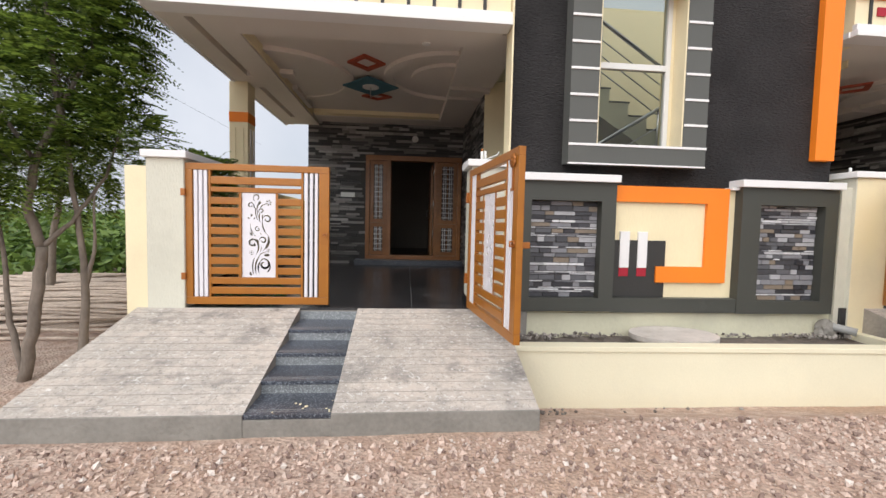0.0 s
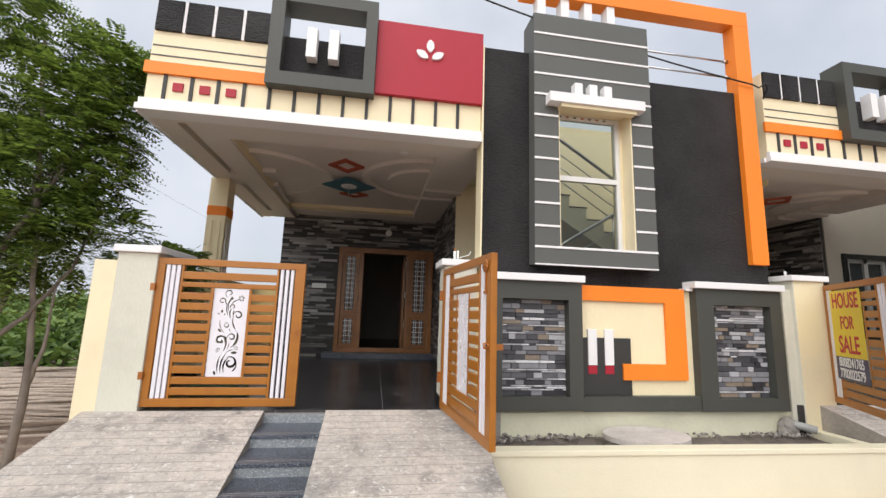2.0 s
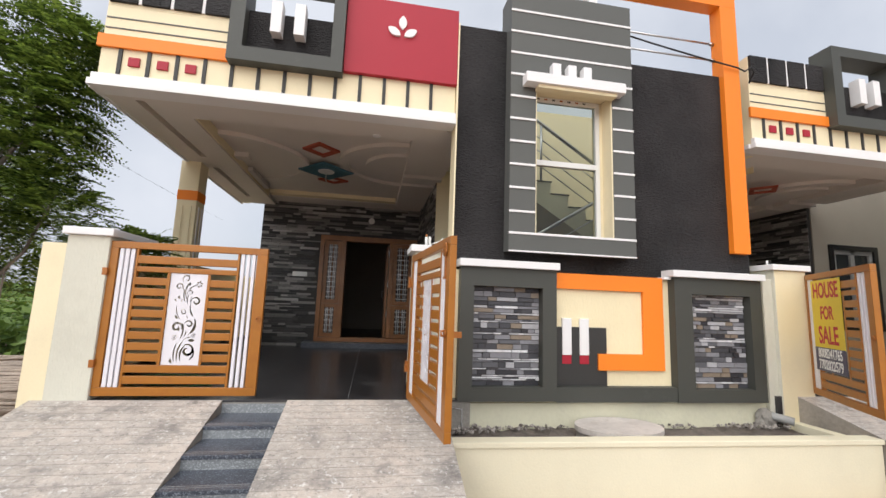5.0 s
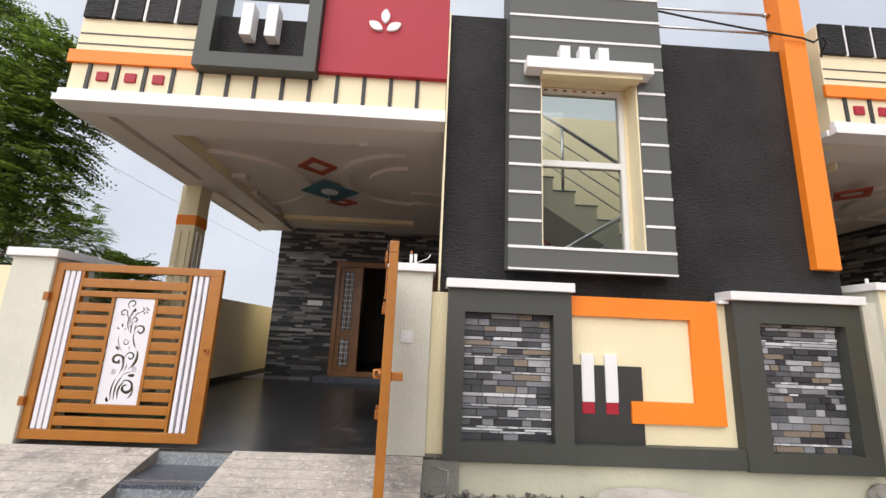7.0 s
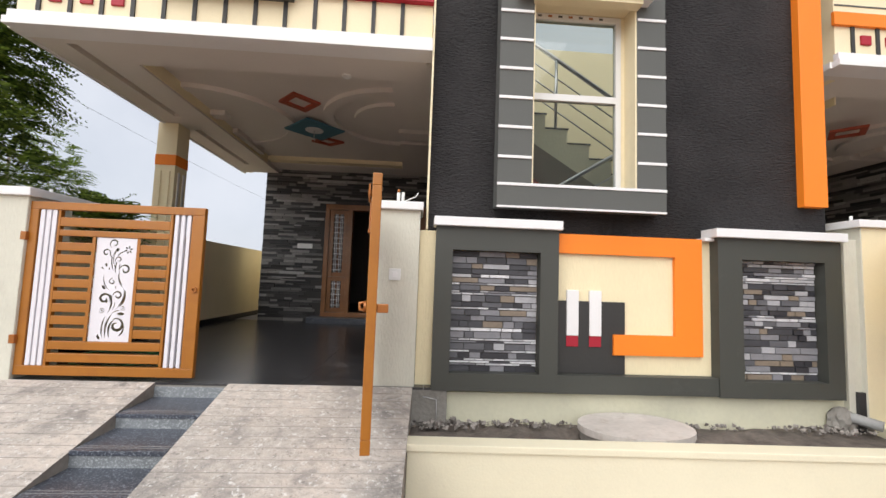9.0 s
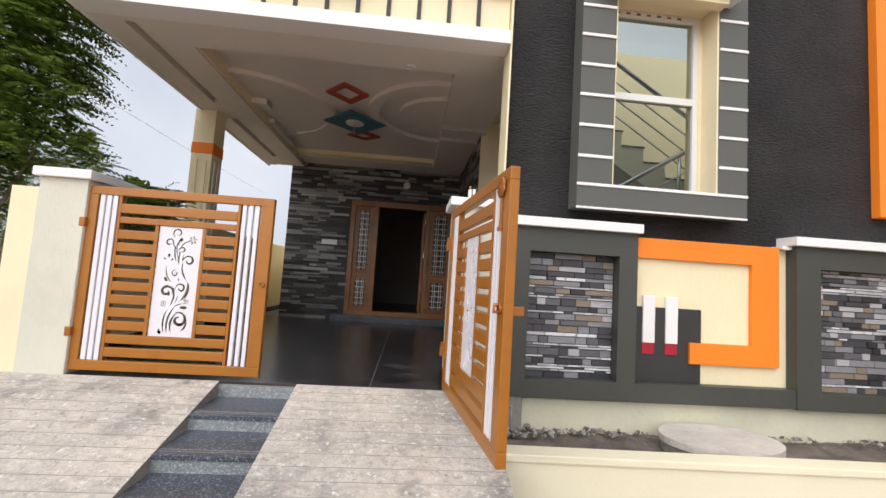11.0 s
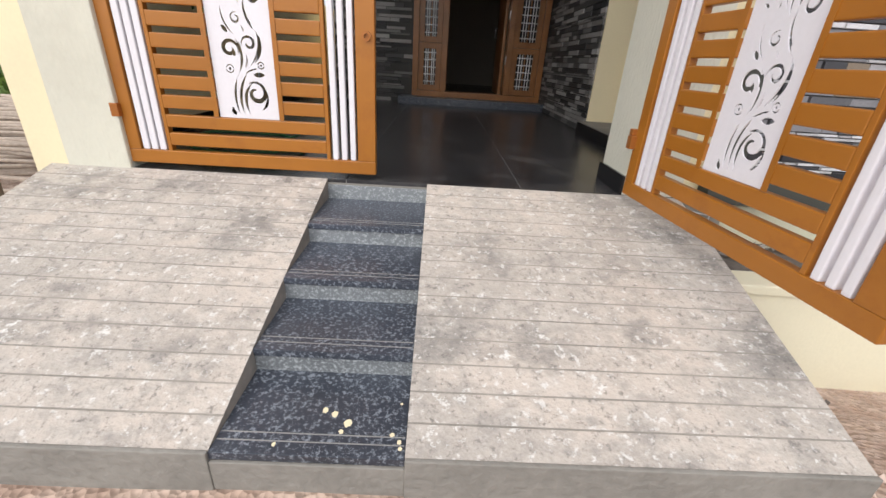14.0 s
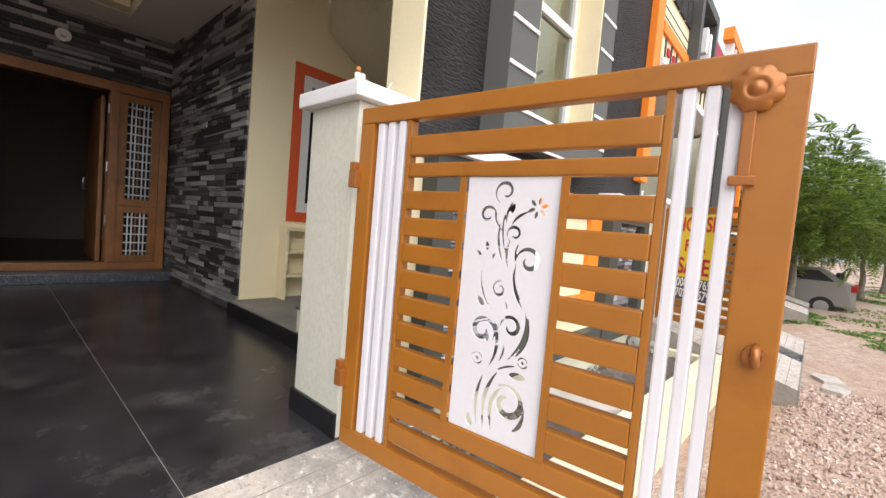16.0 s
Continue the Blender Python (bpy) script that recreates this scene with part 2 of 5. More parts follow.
def tinted(name, stops, island=False, rough=0.6, bump=0.4, fine=40):
    """Pieces that differ one by one, each from a few real tints."""
    m, n, l, b = nodes_of(name, rough)
    src = n.new("ShaderNodeNewGeometry" if island else "ShaderNodeObjectInfo")
    r = n.new("ShaderNodeValToRGB")
    r.color_ramp.interpolation = "CONSTANT"
    e = r.color_ramp.elements
    e[0].position, e[0].color = 0, (*stops[0][1], 1)
    e[1].position, e[1].color = stops[1][0], (*stops[1][1], 1)
    for p, c in stops[2:]:
        e.new(p).color = (*c, 1)
    l.new(src.outputs["Random Per Island" if island else "Random"], r.inputs["Fac"])
    co, no, mx = n.new("ShaderNodeTexCoord"), n.new("ShaderNodeTexNoise"), n.new("ShaderNodeMixRGB")
    no.inputs["Scale"].default_value, no.inputs["Detail"].default_value, no.inputs["Distortion"].default_value = fine, 5, 1.5
    l.new(co.outputs["Object"], no.inputs["Vector"])
    mx.blend_type = "MULTIPLY"
    mx.inputs["Fac"].default_value = 0.7
    mr = n.new("ShaderNodeMapRange")
    mr.inputs["To Min"].default_value, mr.inputs["To Max"].default_value = 0.5, 1.4
    l.new(no.outputs["Fac"], mr.inputs["Value"])
    l.new(r.outputs["Color"], mx.inputs["Color1"])
    l.new(mr.outputs["Result"], mx.inputs["Color2"])
    l.new(mx.outputs["Color"], b.inputs["Base Color"])
    if bump:
        bp = n.new("ShaderNodeBump")
        bp.inputs["Strength"].default_value, bp.inputs["Distance"].default_value = bump, 0.006
        l.new(no.outputs["Fac"], bp.inputs["Height"])
        l.new(bp.outputs["Normal"], b.inputs["Normal"])
    return m


LIGHT_STONES = [(0, (0.055, 0.056, 0.064)), (0.26, (0.11, 0.112, 0.124)), (0.46, (0.032, 0.032, 0.038)), (0.60, (0.23, 0.23, 0.248)), (0.78, (0.23, 0.185, 0.14)), (0.88, (0.40, 0.40, 0.42))]
THIN_STONES = [(0, (0.46, 0.46, 0.48)), (0.35, (0.66, 0.66, 0.68)), (0.7, (0.20, 0.20, 0.22)), (0.85, (0.06, 0.06, 0.07))]
DARK_STONES = [(0, (0.06, 0.058, 0.058)), (0.26, (0.155, 0.15, 0.145)), (0.46, (0.024, 0.024, 0.025)), (0.70, (0.26, 0.25, 0.24)), (0.92, (0.38, 0.37, 0.36))]
M["stone_light"] = tinted("cut_slate_pieces", LIGHT_STONES, rough=0.5)
M["stone_thin"] = tinted("thin_pale_slate", THIN_STONES, rough=0.5)
M["stone_dark"] = tinted("dark_slate_strips", DARK_STONES, rough=0.55)
M["stone_dark_rest"] = tinted("dark_slate_strips_rest", DARK_STONES, True, rough=0.55)
M["rubble"] = tinted("mortar_crumbs", [(0, (0.22, 0.20, 0.18)), (0.4, (0.34, 0.31, 0.28)), (0.75, (0.13, 0.11, 0.10))], True, rough=0.95, bump=0)
M["gravel"] = tinted("gravel_stones", [(0, (0.46, 0.33, 0.265)), (0.28, (0.60, 0.46, 0.385)), (0.50, (0.25, 0.175, 0.145)), (0.68, (0.54, 0.425, 0.36)), (0.95, (0.68, 0.60, 0.54))], True, rough=0.95, bump=0)


def leafy(name, a, b_, through_light=0.25):
    m, n, l, b = nodes_of(name, 0.55)
    src, r = n.new("ShaderNodeNewGeometry"), n.new("ShaderNodeValToRGB")
    r.color_ramp.elements[0].color, r.color_ramp.elements[1].color = (*a, 1), (*b_, 1)
    l.new(src.outputs["Random Per Island"], r.inputs["Fac"])
    l.new(r.outputs["Color"], b.inputs["Base Color"])
    tr, ms, out = n.new("ShaderNodeBsdfTranslucent"), n.new("ShaderNodeMixShader"), n["Material Output"]
    l.new(r.outputs["Color"], tr.inputs["Color"])
    ms.inputs["Fac"].default_value = through_light
    l.new(b.outputs["BSDF"], ms.inputs[1])
    l.new(tr.outputs["BSDF"], ms.inputs[2])
    l.new(ms.outputs["Shader"], out.inputs["Surface"])
    return m


M["leaf"] = leafy("feathery_leaf", (0.034, 0.068, 0.016), (0.25, 0.35, 0.058), 0.45)
M["bush"] = leafy("bush_leaf", (0.05, 0.105, 0.018), (0.17, 0.26, 0.05), 0.3)


def ground_mat():
    m, n, l, b = nodes_of("gravelly_earth", 0.95)
    co = n.new("ShaderNodeTexCoord")
    big, mid, vor = n.new("ShaderNodeTexNoise"), n.new("ShaderNodeTexNoise"), n.new("ShaderNodeTexVoronoi")
    big.inputs["Scale"].default_value, big.inputs["Detail"].default_value = 0.45, 6
    mid.inputs["Scale"].default_value, mid.inputs["Detail"].default_value = 7, 8
    vor.inputs["Scale"].default_value = 38
    for q in (big, mid, vor):
        l.new(co.outputs["Object"], q.inputs["Vector"])
    r1 = n.new("ShaderNodeValToRGB")
    r1.color_ramp.elements[0].position, r1.color_ramp.elements[0].color = 0.35, (0.46, 0.32, 0.25, 1)
    r1.color_ramp.elements[1].position, r1.color_ramp.elements[1].color = 0.65, (0.62, 0.475, 0.39, 1)
    l.new(mid.outputs["Fac"], r1.inputs["Fac"])
    m2 = n.new("ShaderNodeMixRGB")
    m2.inputs["Color2"].default_value = (0.52, 0.35, 0.245, 1)
    r2 = n.new("ShaderNodeValToRGB")
    r2.color_ramp.elements[0].position, r2.color_ramp.elements[1].position = 0.45, 0.7
    l.new(big.outputs["Fac"], r2.inputs["Fac"])
    l.new(r2.outputs["Color"], m2.inputs["Fac"])
    l.new(r1.outputs["Color"], m2.inputs["Color1"])
    m3 = n.new("ShaderNodeMixRGB")
    m3.blend_type, m3.inputs["Fac"].default_value = "MULTIPLY", 0.4
    l.new(m2.outputs["Color"], m3.inputs["Color1"])
    bw = n.new("ShaderNodeRGBToBW")
    l.new(vor.outputs["Color"], bw.inputs["Color"])
    l.new(bw.outputs["Val"], m3.inputs["Color2"])
    l.new(m3.outputs["Color"], b.inputs["Base Color"])
    bp = n.new("ShaderNodeBump")
    bp.inputs["Strength"].default_value, bp.inputs["Distance"].default_value = 0.8, 0.02
    l.new(vor.outputs["Distance"], bp.inputs["Height"])
    l.new(bp.outputs["Normal"], b.inputs["Normal"])
    return m


M["ground"] = ground_mat()


def pane_mat():
    m, n, l, b = nodes_of("greenish_window_glass", 0.02)
    gl, tr, ms, lw = n.new("ShaderNodeBsdfGlossy"), n.new("ShaderNodeBsdfTransparent"), n.new("ShaderNodeMixShader"), n.new("ShaderNodeFresnel")
    gl.inputs["Roughness"].default_value = 0.01
    tr.inputs["Color"].default_value = (0.62, 0.66, 0.60, 1)
    lw.inputs["IOR"].default_value = 1.52
    l.new(lw.outputs["Fac"], ms.inputs["Fac"])
    l.new(tr.outputs["BSDF"], ms.inputs[1])
    l.new(gl.outputs["BSDF"], ms.inputs[2])
    l.new(ms.outputs["Shader"], n["Material Output"].inputs["Surface"])
    return m


M["pane"] = pane_mat()


# ---- small builders ----
def bx(bm, x0, x1, y0, y1, z0, z1):
    vs = [bm.verts.new(p) for p in ((x0, y0, z0), (x1, y0, z0), (x1, y1, z0), (x0, y1, z0), (x0, y0, z1), (x1, y0, z1), (x1, y1, z1), (x0, y1, z1))]
    for f in ((0, 3, 2, 1), (4, 5, 6, 7), (0, 1, 5, 4), (1, 2, 6, 5), (2, 3, 7, 6), (3, 0, 4, 7)):
        bm.faces.new([vs[i] for i in f])
    return bm


def boxes(*dims, bevel=0.006):
    bm = bmesh.new()
    for d in dims:
        bx(bm, *d)
    if bevel:
        bmesh.ops.bevel(bm, geom=bm.edges[:], offset=bevel, segments=2, profile=0.6, affect="EDGES", clamp_overlap=True)
    return bm


def tube(points, radius, segs=8, taper=None):
    """A round bar along points; taper gives a radius for each point."""
    bm = bmesh.new()
    pts = [Vector(p) for p in points]
    rings = []
    for i, p in enumerate(pts):
        d = (pts[min(i + 1, len(pts) - 1)] - pts[max(i - 1, 0)]).normalized()
        u = d.orthogonal().normalized() if i == 0 else (rings[-1][1] - d * rings[-1][1].dot(d)).normalized()
        v = d.cross(u)
        r = taper[i] if taper else radius
        rings.append(([bm.verts.new(p + r * (math.cos(a) * u + math.sin(a) * v)) for a in [2 * math.pi * k / segs for k in range(segs)]], u))
    for (a, _), (b, _) in zip(rings, rings[1:]):
        for k in range(segs):
            bm.faces.new((a[k], a[(k + 1) % segs], b[(k + 1) % segs], b[k])).smooth = True
    bm.faces.new(list(reversed(rings[0][0])))
    bm.faces.new(rings[-1][0])
    return bm


def prism(outline, y0, y1):
    """A shape drawn in x and z, from y0 to y1."""
    bm = bmesh.new()
    a = [bm.verts.new((x, y0, z)) for x, z in outline]
    b = [bm.verts.new((x, y1, z)) for x, z in outline]
    bm.faces.new(a)
    bm.faces.new(list(reversed(b)))
    for i in range(len(a)):
        j = (i + 1) % len(a)
        bm.faces.new((a[j], a[i], b[i], b[j]))
    bmesh.ops.recalc_face_normals(bm, faces=bm.faces[:])
    return bm


def slabs(outline, z0, z1):
    """A shape drawn in x and y, from z0 to z1."""
    bm = prism([(x, y) for x, y in outline], 0, 1)
    for v in bm.verts:
        x, y, z = v.co
        v.co = (x, z, z1 if y > 0.5 else z0)
    bmesh.ops.recalc_face_normals(bm, faces=bm.faces[:])
    return bm


def mesh_of(name, bm, material):
    me = bpy.data.meshes.new(name)
    bm.to_mesh(me)
    bm.free()
    me.materials.append(M[material])
    return me


def part(name, bm, material, parent=None, label=""):
    ob = new(name, mesh_of(name, bm, material))
    if parent:
        ob.parent = parent
        ob.matrix_parent_inverse = Matrix()
    return tagged(ob, label)


def thing(name, label, category, at=(0, 0, 0), group="", kind=""):
    ob = new(name)
    ob.location = at
    ob.empty_display_size = 0.1
    return tagged(ob, label, category, group, kind)


def setting(name, bm, material, label, category):
    return tagged(part(name, bm, material), label, category, kind="structure")


def raw_mesh(name, verts, faces, material, parent=None, label=""):
    me = bpy.data.meshes.new(name)
    me.from_pydata(verts, [], faces)
    me.materials.append(M[material])
    ob = new(name, me)
    if parent:
        ob.parent = parent
    return tagged(ob, label)


STONE_MESHES = {}


def stone_mesh(w, h, d, material):
    key = (round(w, 2), round(h, 3), round(d, 3), material)
    if key not in STONE_MESHES:
        b = 0.003
        bm = bmesh.new()
        back = [bm.verts.new(p) for p in ((0, 0, 0), (w, 0, 0), (w, 0, h), (0, 0, h))]
        front = [bm.verts.new(p) for p in ((b, -d, b), (w - b, -d, b), (w - b, -d, h - b), (b, -d, h - b))]
        bm.faces.new(front)
        for i in range(4):
            j = (i + 1) % 4
            bm.faces.new((back[i], back[j], front[j], front[i]))
        STONE_MESHES[key] = mesh_of("stone", bm, material)
    return STONE_MESHES[key]


def stone_layout(seed, u1, v1, rows, lengths):
    """Courses of strips: (u, v, length, height, depth)."""
    rnd = random.Random(seed)
    out, v = [], 0.0
    while v < v1 - 0.012:
        h = min(rnd.choice(rows), v1 - v)
        u = 0.0
        while u < u1 - 0.01:
            w = min(rnd.choice(lengths), u1 - u)
            if u1 - u - w < 0.04:
                w = u1 - u
            out.append((u, v, w - 0.003, h - 0.003, rnd.choice((0.008, 0.013, 0.019))))
            u += w
        v += h
    return out

# ---- ground ----
def ground_z(x, y):
    road = 0.085 + 0.02 * math.sin(x * 0.7) * math.sin(y * 0.9)
    t = min(1, max(0, (y - 2.95) / 0.85))
    low = -0.13 if x > -2.6 else -0.11
    z = road + (low - road) * (t * t * (3 - 2 * t))
    return z + 0.012 * noise.noise(Vector((x * 1.7, y * 1.7, 0)))


def make_ground():
    def lines(lo, hi, far):
        fine = [lo + 0.2 * i for i in range(int((hi - lo) / 0.2) + 1)]
        step, out_hi, out_lo = 0.4, [], []
        a, b = fine[-1], fine[0]
        while a < far:
            a += step
            b -= step
            step *= 1.35
            out_hi.append(a)
            out_lo.append(b)
        return out_lo[::-1] + fine + out_hi
    xs, ys = lines(-7, 9, 900), lines(-1, 6, 900)
    verts = [(x, y, ground_z(x, y)) for y in ys for x in xs]
    w = len(xs)
    faces = [(j * w + i, j * w + i + 1, (j + 1) * w + i + 1, (j + 1) * w + i) for j in range(len(ys) - 1) for i in range(w - 1)]
    g = raw_mesh("ground", verts, faces, "ground")
    g.data.shade_smooth()
    return tagged(g, "reddish gravelly earth road and bare verge", "ground", kind="structure")


make_ground()

FLOOR = 0.65
# ---- own house: large structure ----
NEXT = []          # things that the row's next houses repeat
house_shift = (7.6, 0.03)


def repeat(ob):
    NEXT.append(ob)
    return ob


setting("porch_floor_base", boxes((-2.6, 1.31, 4.47, 13.0, -0.2, FLOOR - 0.02), bevel=0), "edge_conc", "raw concrete plinth under the porch", "floor")
porch_floor = setting("floor", boxes((-2.6, 1.31, 4.475, 9.5, FLOOR - 0.02, FLOOR - 0.004), bevel=0), "grout", "pale grout bed of the porch floor", "floor")
for x0, x1 in ((-2.6, -1.97), (-1.97, -0.95), (-0.95, 0.08), (0.08, 1.11), (1.11, 1.31)):
    for y0, y1 in ((4.47, 6.59), (6.59, 8.77), (8.77, 9.5)):
        part("tile", boxes((x0 + 0.002, x1 - 0.002, y0 + (0.002 if y0 > 5 else 0), y1 - 0.002, FLOOR - 0.02, FLOOR), bevel=0.001), "floor", porch_floor)
setting("side_passage_floor", boxes((-2.6, -2.15, 9.5, 13.0, FLOOR - 0.02, FLOOR - 0.002), bevel=0), "edge_conc", "grey cement floor of the side passage", "floor")


def wall_with_hole(x0, x1, y0, y1, z0, z1, hx0, hx1, hz0, hz1):
    return boxes((x0, hx0, y0, y1, z0, z1), (hx1, x1, y0, y1, z0, z1), (hx0, hx1, y0, y1, hz1, z1), (hx0, hx1, y0, y1, z0, hz0), bevel=0)


wall_back = repeat(setting("wall_back", wall_with_hole(-2.15, 1.25, 9.5, 9.72, 0.0, 3.8, -0.90, 1.21, 0.76, 3.04), "black", "porch back wall behind dark slate strips", "wall"))
wall_side = repeat(setting("wall_porch_side", boxes((1.25, 1.52, 7.02, 9.72, 0.0, 3.8), bevel=0), "black", "porch side wall behind dark slate strips", "wall"))
wall_front_room = (setting("wall_front_room", wall_with_hole(1.25, 4.95, 7.0, 7.2, 0.0, 5.2, 1.76, 2.75, 1.64, 3.08), "cream", "cream painted wall of the front room behind the stairs", "wall"))
# the front room wall stands flush with the slate side wall's end
wall_west = repeat(setting("wall_west", boxes((-2.15, -1.95, 9.72, 18.0, 0.0, 3.8), bevel=0), "cream", "cream outer side wall of the house", "wall"))
repeat(setting("wall_east", boxes((4.75, 4.95, 4.8, 18.0, 0.0, 4.9), bevel=0), "pale", "pale outer side wall of the house", "wall"))
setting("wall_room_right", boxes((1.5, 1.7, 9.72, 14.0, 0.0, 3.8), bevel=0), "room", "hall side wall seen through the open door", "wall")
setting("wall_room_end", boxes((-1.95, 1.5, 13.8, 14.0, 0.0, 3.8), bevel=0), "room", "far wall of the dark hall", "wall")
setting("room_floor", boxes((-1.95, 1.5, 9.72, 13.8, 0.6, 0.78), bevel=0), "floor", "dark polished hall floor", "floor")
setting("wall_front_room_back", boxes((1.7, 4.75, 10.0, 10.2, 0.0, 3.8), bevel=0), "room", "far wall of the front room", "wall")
setting("wall_rear", boxes((-2.15, 4.95, 18.0, 18.2, 0.0, 3.8), bevel=0), "cream", "rear wall of the house", "wall")
repeat(setting("roof_slab", boxes((-2.15, 4.75, 9.5, 18.2, 3.8, 3.95), (1.31, 2.3, 7.2, 9.5, 3.8, 3.95), (2.3, 4.75, 7.2, 9.5, 3.8, 3.95), bevel=0), "ceiling", "flat concrete roof slab", "roof"))

# side boundary wall
for name, dims, m_, lab in (
    ("wall_boundary_left", (-2.72, -2.602, 4.9, 15.0, -0.2, 2.1), "cream", "cream boundary wall along the plot's side"),
):
    repeat(setting(name, boxes(dims, bevel=0.008), m_, lab, "wall"))
setting("wall_passage_end", boxes((-2.6, -2.15, 12.9, 13.0, 0.0, 2.4), bevel=0), "cream", "cream wall closing the side passage", "wall")
setting("skirting_boundary", boxes((-2.6, -2.588, 4.92, 12.9, FLOOR + 0.001, FLOOR + 0.1), bevel=0.002), "skirting", "black skirting along the boundary wall", "skirting")

# ---- porch ceiling with moulded plaster ----
Z_BEAM, Z_TRAY = 3.65, 3.82


def arc_strip(cx, cy, r0, r1, a0, a1, z0, z1, n=28):
    pts = [(cx + r1 * math.cos(a0 + (a1 - a0) * i / n), cy + r1 * math.sin(a0 + (a1 - a0) * i / n)) for i in range(n + 1)]
    if r0 < 0.001:
        return slabs(pts[:n] if a1 - a0 > 6.2 else pts, z0, z1)
    pts += [(cx + r0 * math.cos(a1 - (a1 - a0) * i / n), cy + r0 * math.sin(a1 - (a1 - a0) * i / n)) for i in range(n + 1)]
    return slabs(pts, z0, z1)


def join(*bms):
    out = bmesh.new()
    for b in bms:
        me = bpy.data.meshes.new("tmp")
        b.to_mesh(me)
        b.free()
        out.from_mesh(me)
        bpy.data.meshes.remove(me)
    return out


ceil_bm = join(
    boxes((-2.67, 1.03, 4.77, 9.5, Z_TRAY, 3.95), (1.03, 1.31, 4.83, 9.5, Z_TRAY, 3.89), bevel=0),
    boxes((-2.67, -2.36, 4.77, 9.5, Z_BEAM, Z_TRAY), (-2.27, -1.92, 4.77, 9.5, Z_BEAM, Z_TRAY), (-2.36, -2.27, 4.77, 4.86, Z_BEAM, Z_TRAY), (-2.36, -2.27, 6.6, 7.1, Z_BEAM, Z_TRAY), (-2.36, -2.27, 8.9, 9.5, Z_BEAM, Z_TRAY), bevel=0),
    boxes((-1.92, 1.03, 4.77, 5.2, Z_BEAM, Z_TRAY), (1.03, 1.31, 4.83, 5.2, Z_BEAM, Z_TRAY), (-1.92, 1.31, 9.0, 9.5, Z_BEAM + 0.08, Z_TRAY), (0.66, 1.31, 5.2, 6.7, Z_BEAM + 0.04, Z_TRAY), (0.66, 1.31, 7.35, 9.0, Z_BEAM + 0.04, Z_TRAY), (0.66, 1.31, 6.86, 7.2, Z_BEAM + 0.04, Z_TRAY), bevel=0),
    boxes((-1.92, -1.7, 6.6, 6.78, Z_BEAM + 0.06, Z_TRAY), (-1.92, -1.82, 7.3, 8.4, Z_BEAM + 0.06, Z_TRAY), bevel=0),
    arc_strip(-1.92, 6.95, 0.92, 1.06, -math.pi / 2, math.pi / 2, Z_TRAY - 0.06, Z_TRAY),
    arc_strip(-1.92, 6.95, 0.0, 0.93, -math.pi / 2, math.pi / 2, Z_TRAY - 0.04, Z_TRAY),
    arc_strip(0.66, 6.75, 0.90, 1.04, math.pi / 2, 1.5 * math.pi, Z_TRAY - 0.06, Z_TRAY),
    arc_strip(0.66, 6.75, 0.0, 0.62, math.pi / 2, 1.5 * math.pi, Z_TRAY - 0.05, Z_TRAY),
)
ceiling = repeat(setting("ceiling", ceil_bm, "ceiling", "off-white porch ceiling with moulded plaster arcs and tray", "ceiling"))
repeat(setting("ceiling_stripe", boxes((-1.9, 0.64, 8.80, 8.995, Z_BEAM + 0.09, Z_TRAY - 0.002), (-1.916, -1.90, 5.21, 8.79, Z_BEAM + 0.02, Z_TRAY - 0.002), (-2.358, -2.272, 4.865, 6.595, Z_TRAY - 0.06, Z_TRAY - 0.002), (-2.358, -2.272, 7.105, 8.895, Z_TRAY - 0.06, Z_TRAY - 0.002), bevel=0), "cream", "cream stripe at the ceiling tray's edge", "ceiling"))


def diamond(cx, cy, rx, ry, z, hole, material, label):
    out = [(cx - rx, cy), (cx, cy - ry), (cx + rx, cy), (cx, cy + ry)]
    if hole:
        k = hole
        inn = [(cx - rx * k, cy), (cx, cy - ry * k), (cx + rx * k, cy), (cx, cy + ry * k)]
        bm = join(*[slabs([out[i], out[(i + 1) % 4], inn[(i + 1) % 4], inn[i]], z - 0.03, z) for i in range(4)])
    else:
        bm = slabs(out, z - 0.080, z - 0.056)
    ob = part("ceiling_diamond", bm, material)
    return repeat(tagged(ob, label, "ceiling moulding", kind="structure"))


diamond(-0.60, 6.26, 0.27, 0.29, Z_TRAY, 0.64, "dull_red", "red-orange diamond moulding on the porch ceiling")
diamond(-0.61, 7.10, 0.45, 0.45, Z_TRAY, 0, "blue", "teal diamond moulding on the porch ceiling")
diamond(-0.56, 7.78, 0.27, 0.2, Z_TRAY - 0.001, 0.64, "dull_red", "red-orange diamond moulding on the porch ceiling")
hook = thing("fan_hook", "white ceiling disc with a fan hook rod", "fan hook", (-0.61, 7.08, Z_TRAY - 0.080))
part("rose", arc_strip(0, 0, 0.0, 0.13, 0, 2 * math.pi, -0.012, 0), "white", hook)
part("rod", tube([(0, 0, -0.012), (0, 0, -0.14), (0.015, 0, -0.17)], 0.007), "steel", hook)
spot = thing("ceiling_light", "small round white ceiling light", "ceiling light", (0.2, 5.15, Z_BEAM))
part("rim", arc_strip(0, 0, 0.03, 0.05, 0, 2 * math.pi, -0.012, 0), "plastic", spot)
part("lens", arc_strip(0, 0, 0.0, 0.03, 0, 2 * math.pi, -0.008, -0.001), "white", spot)

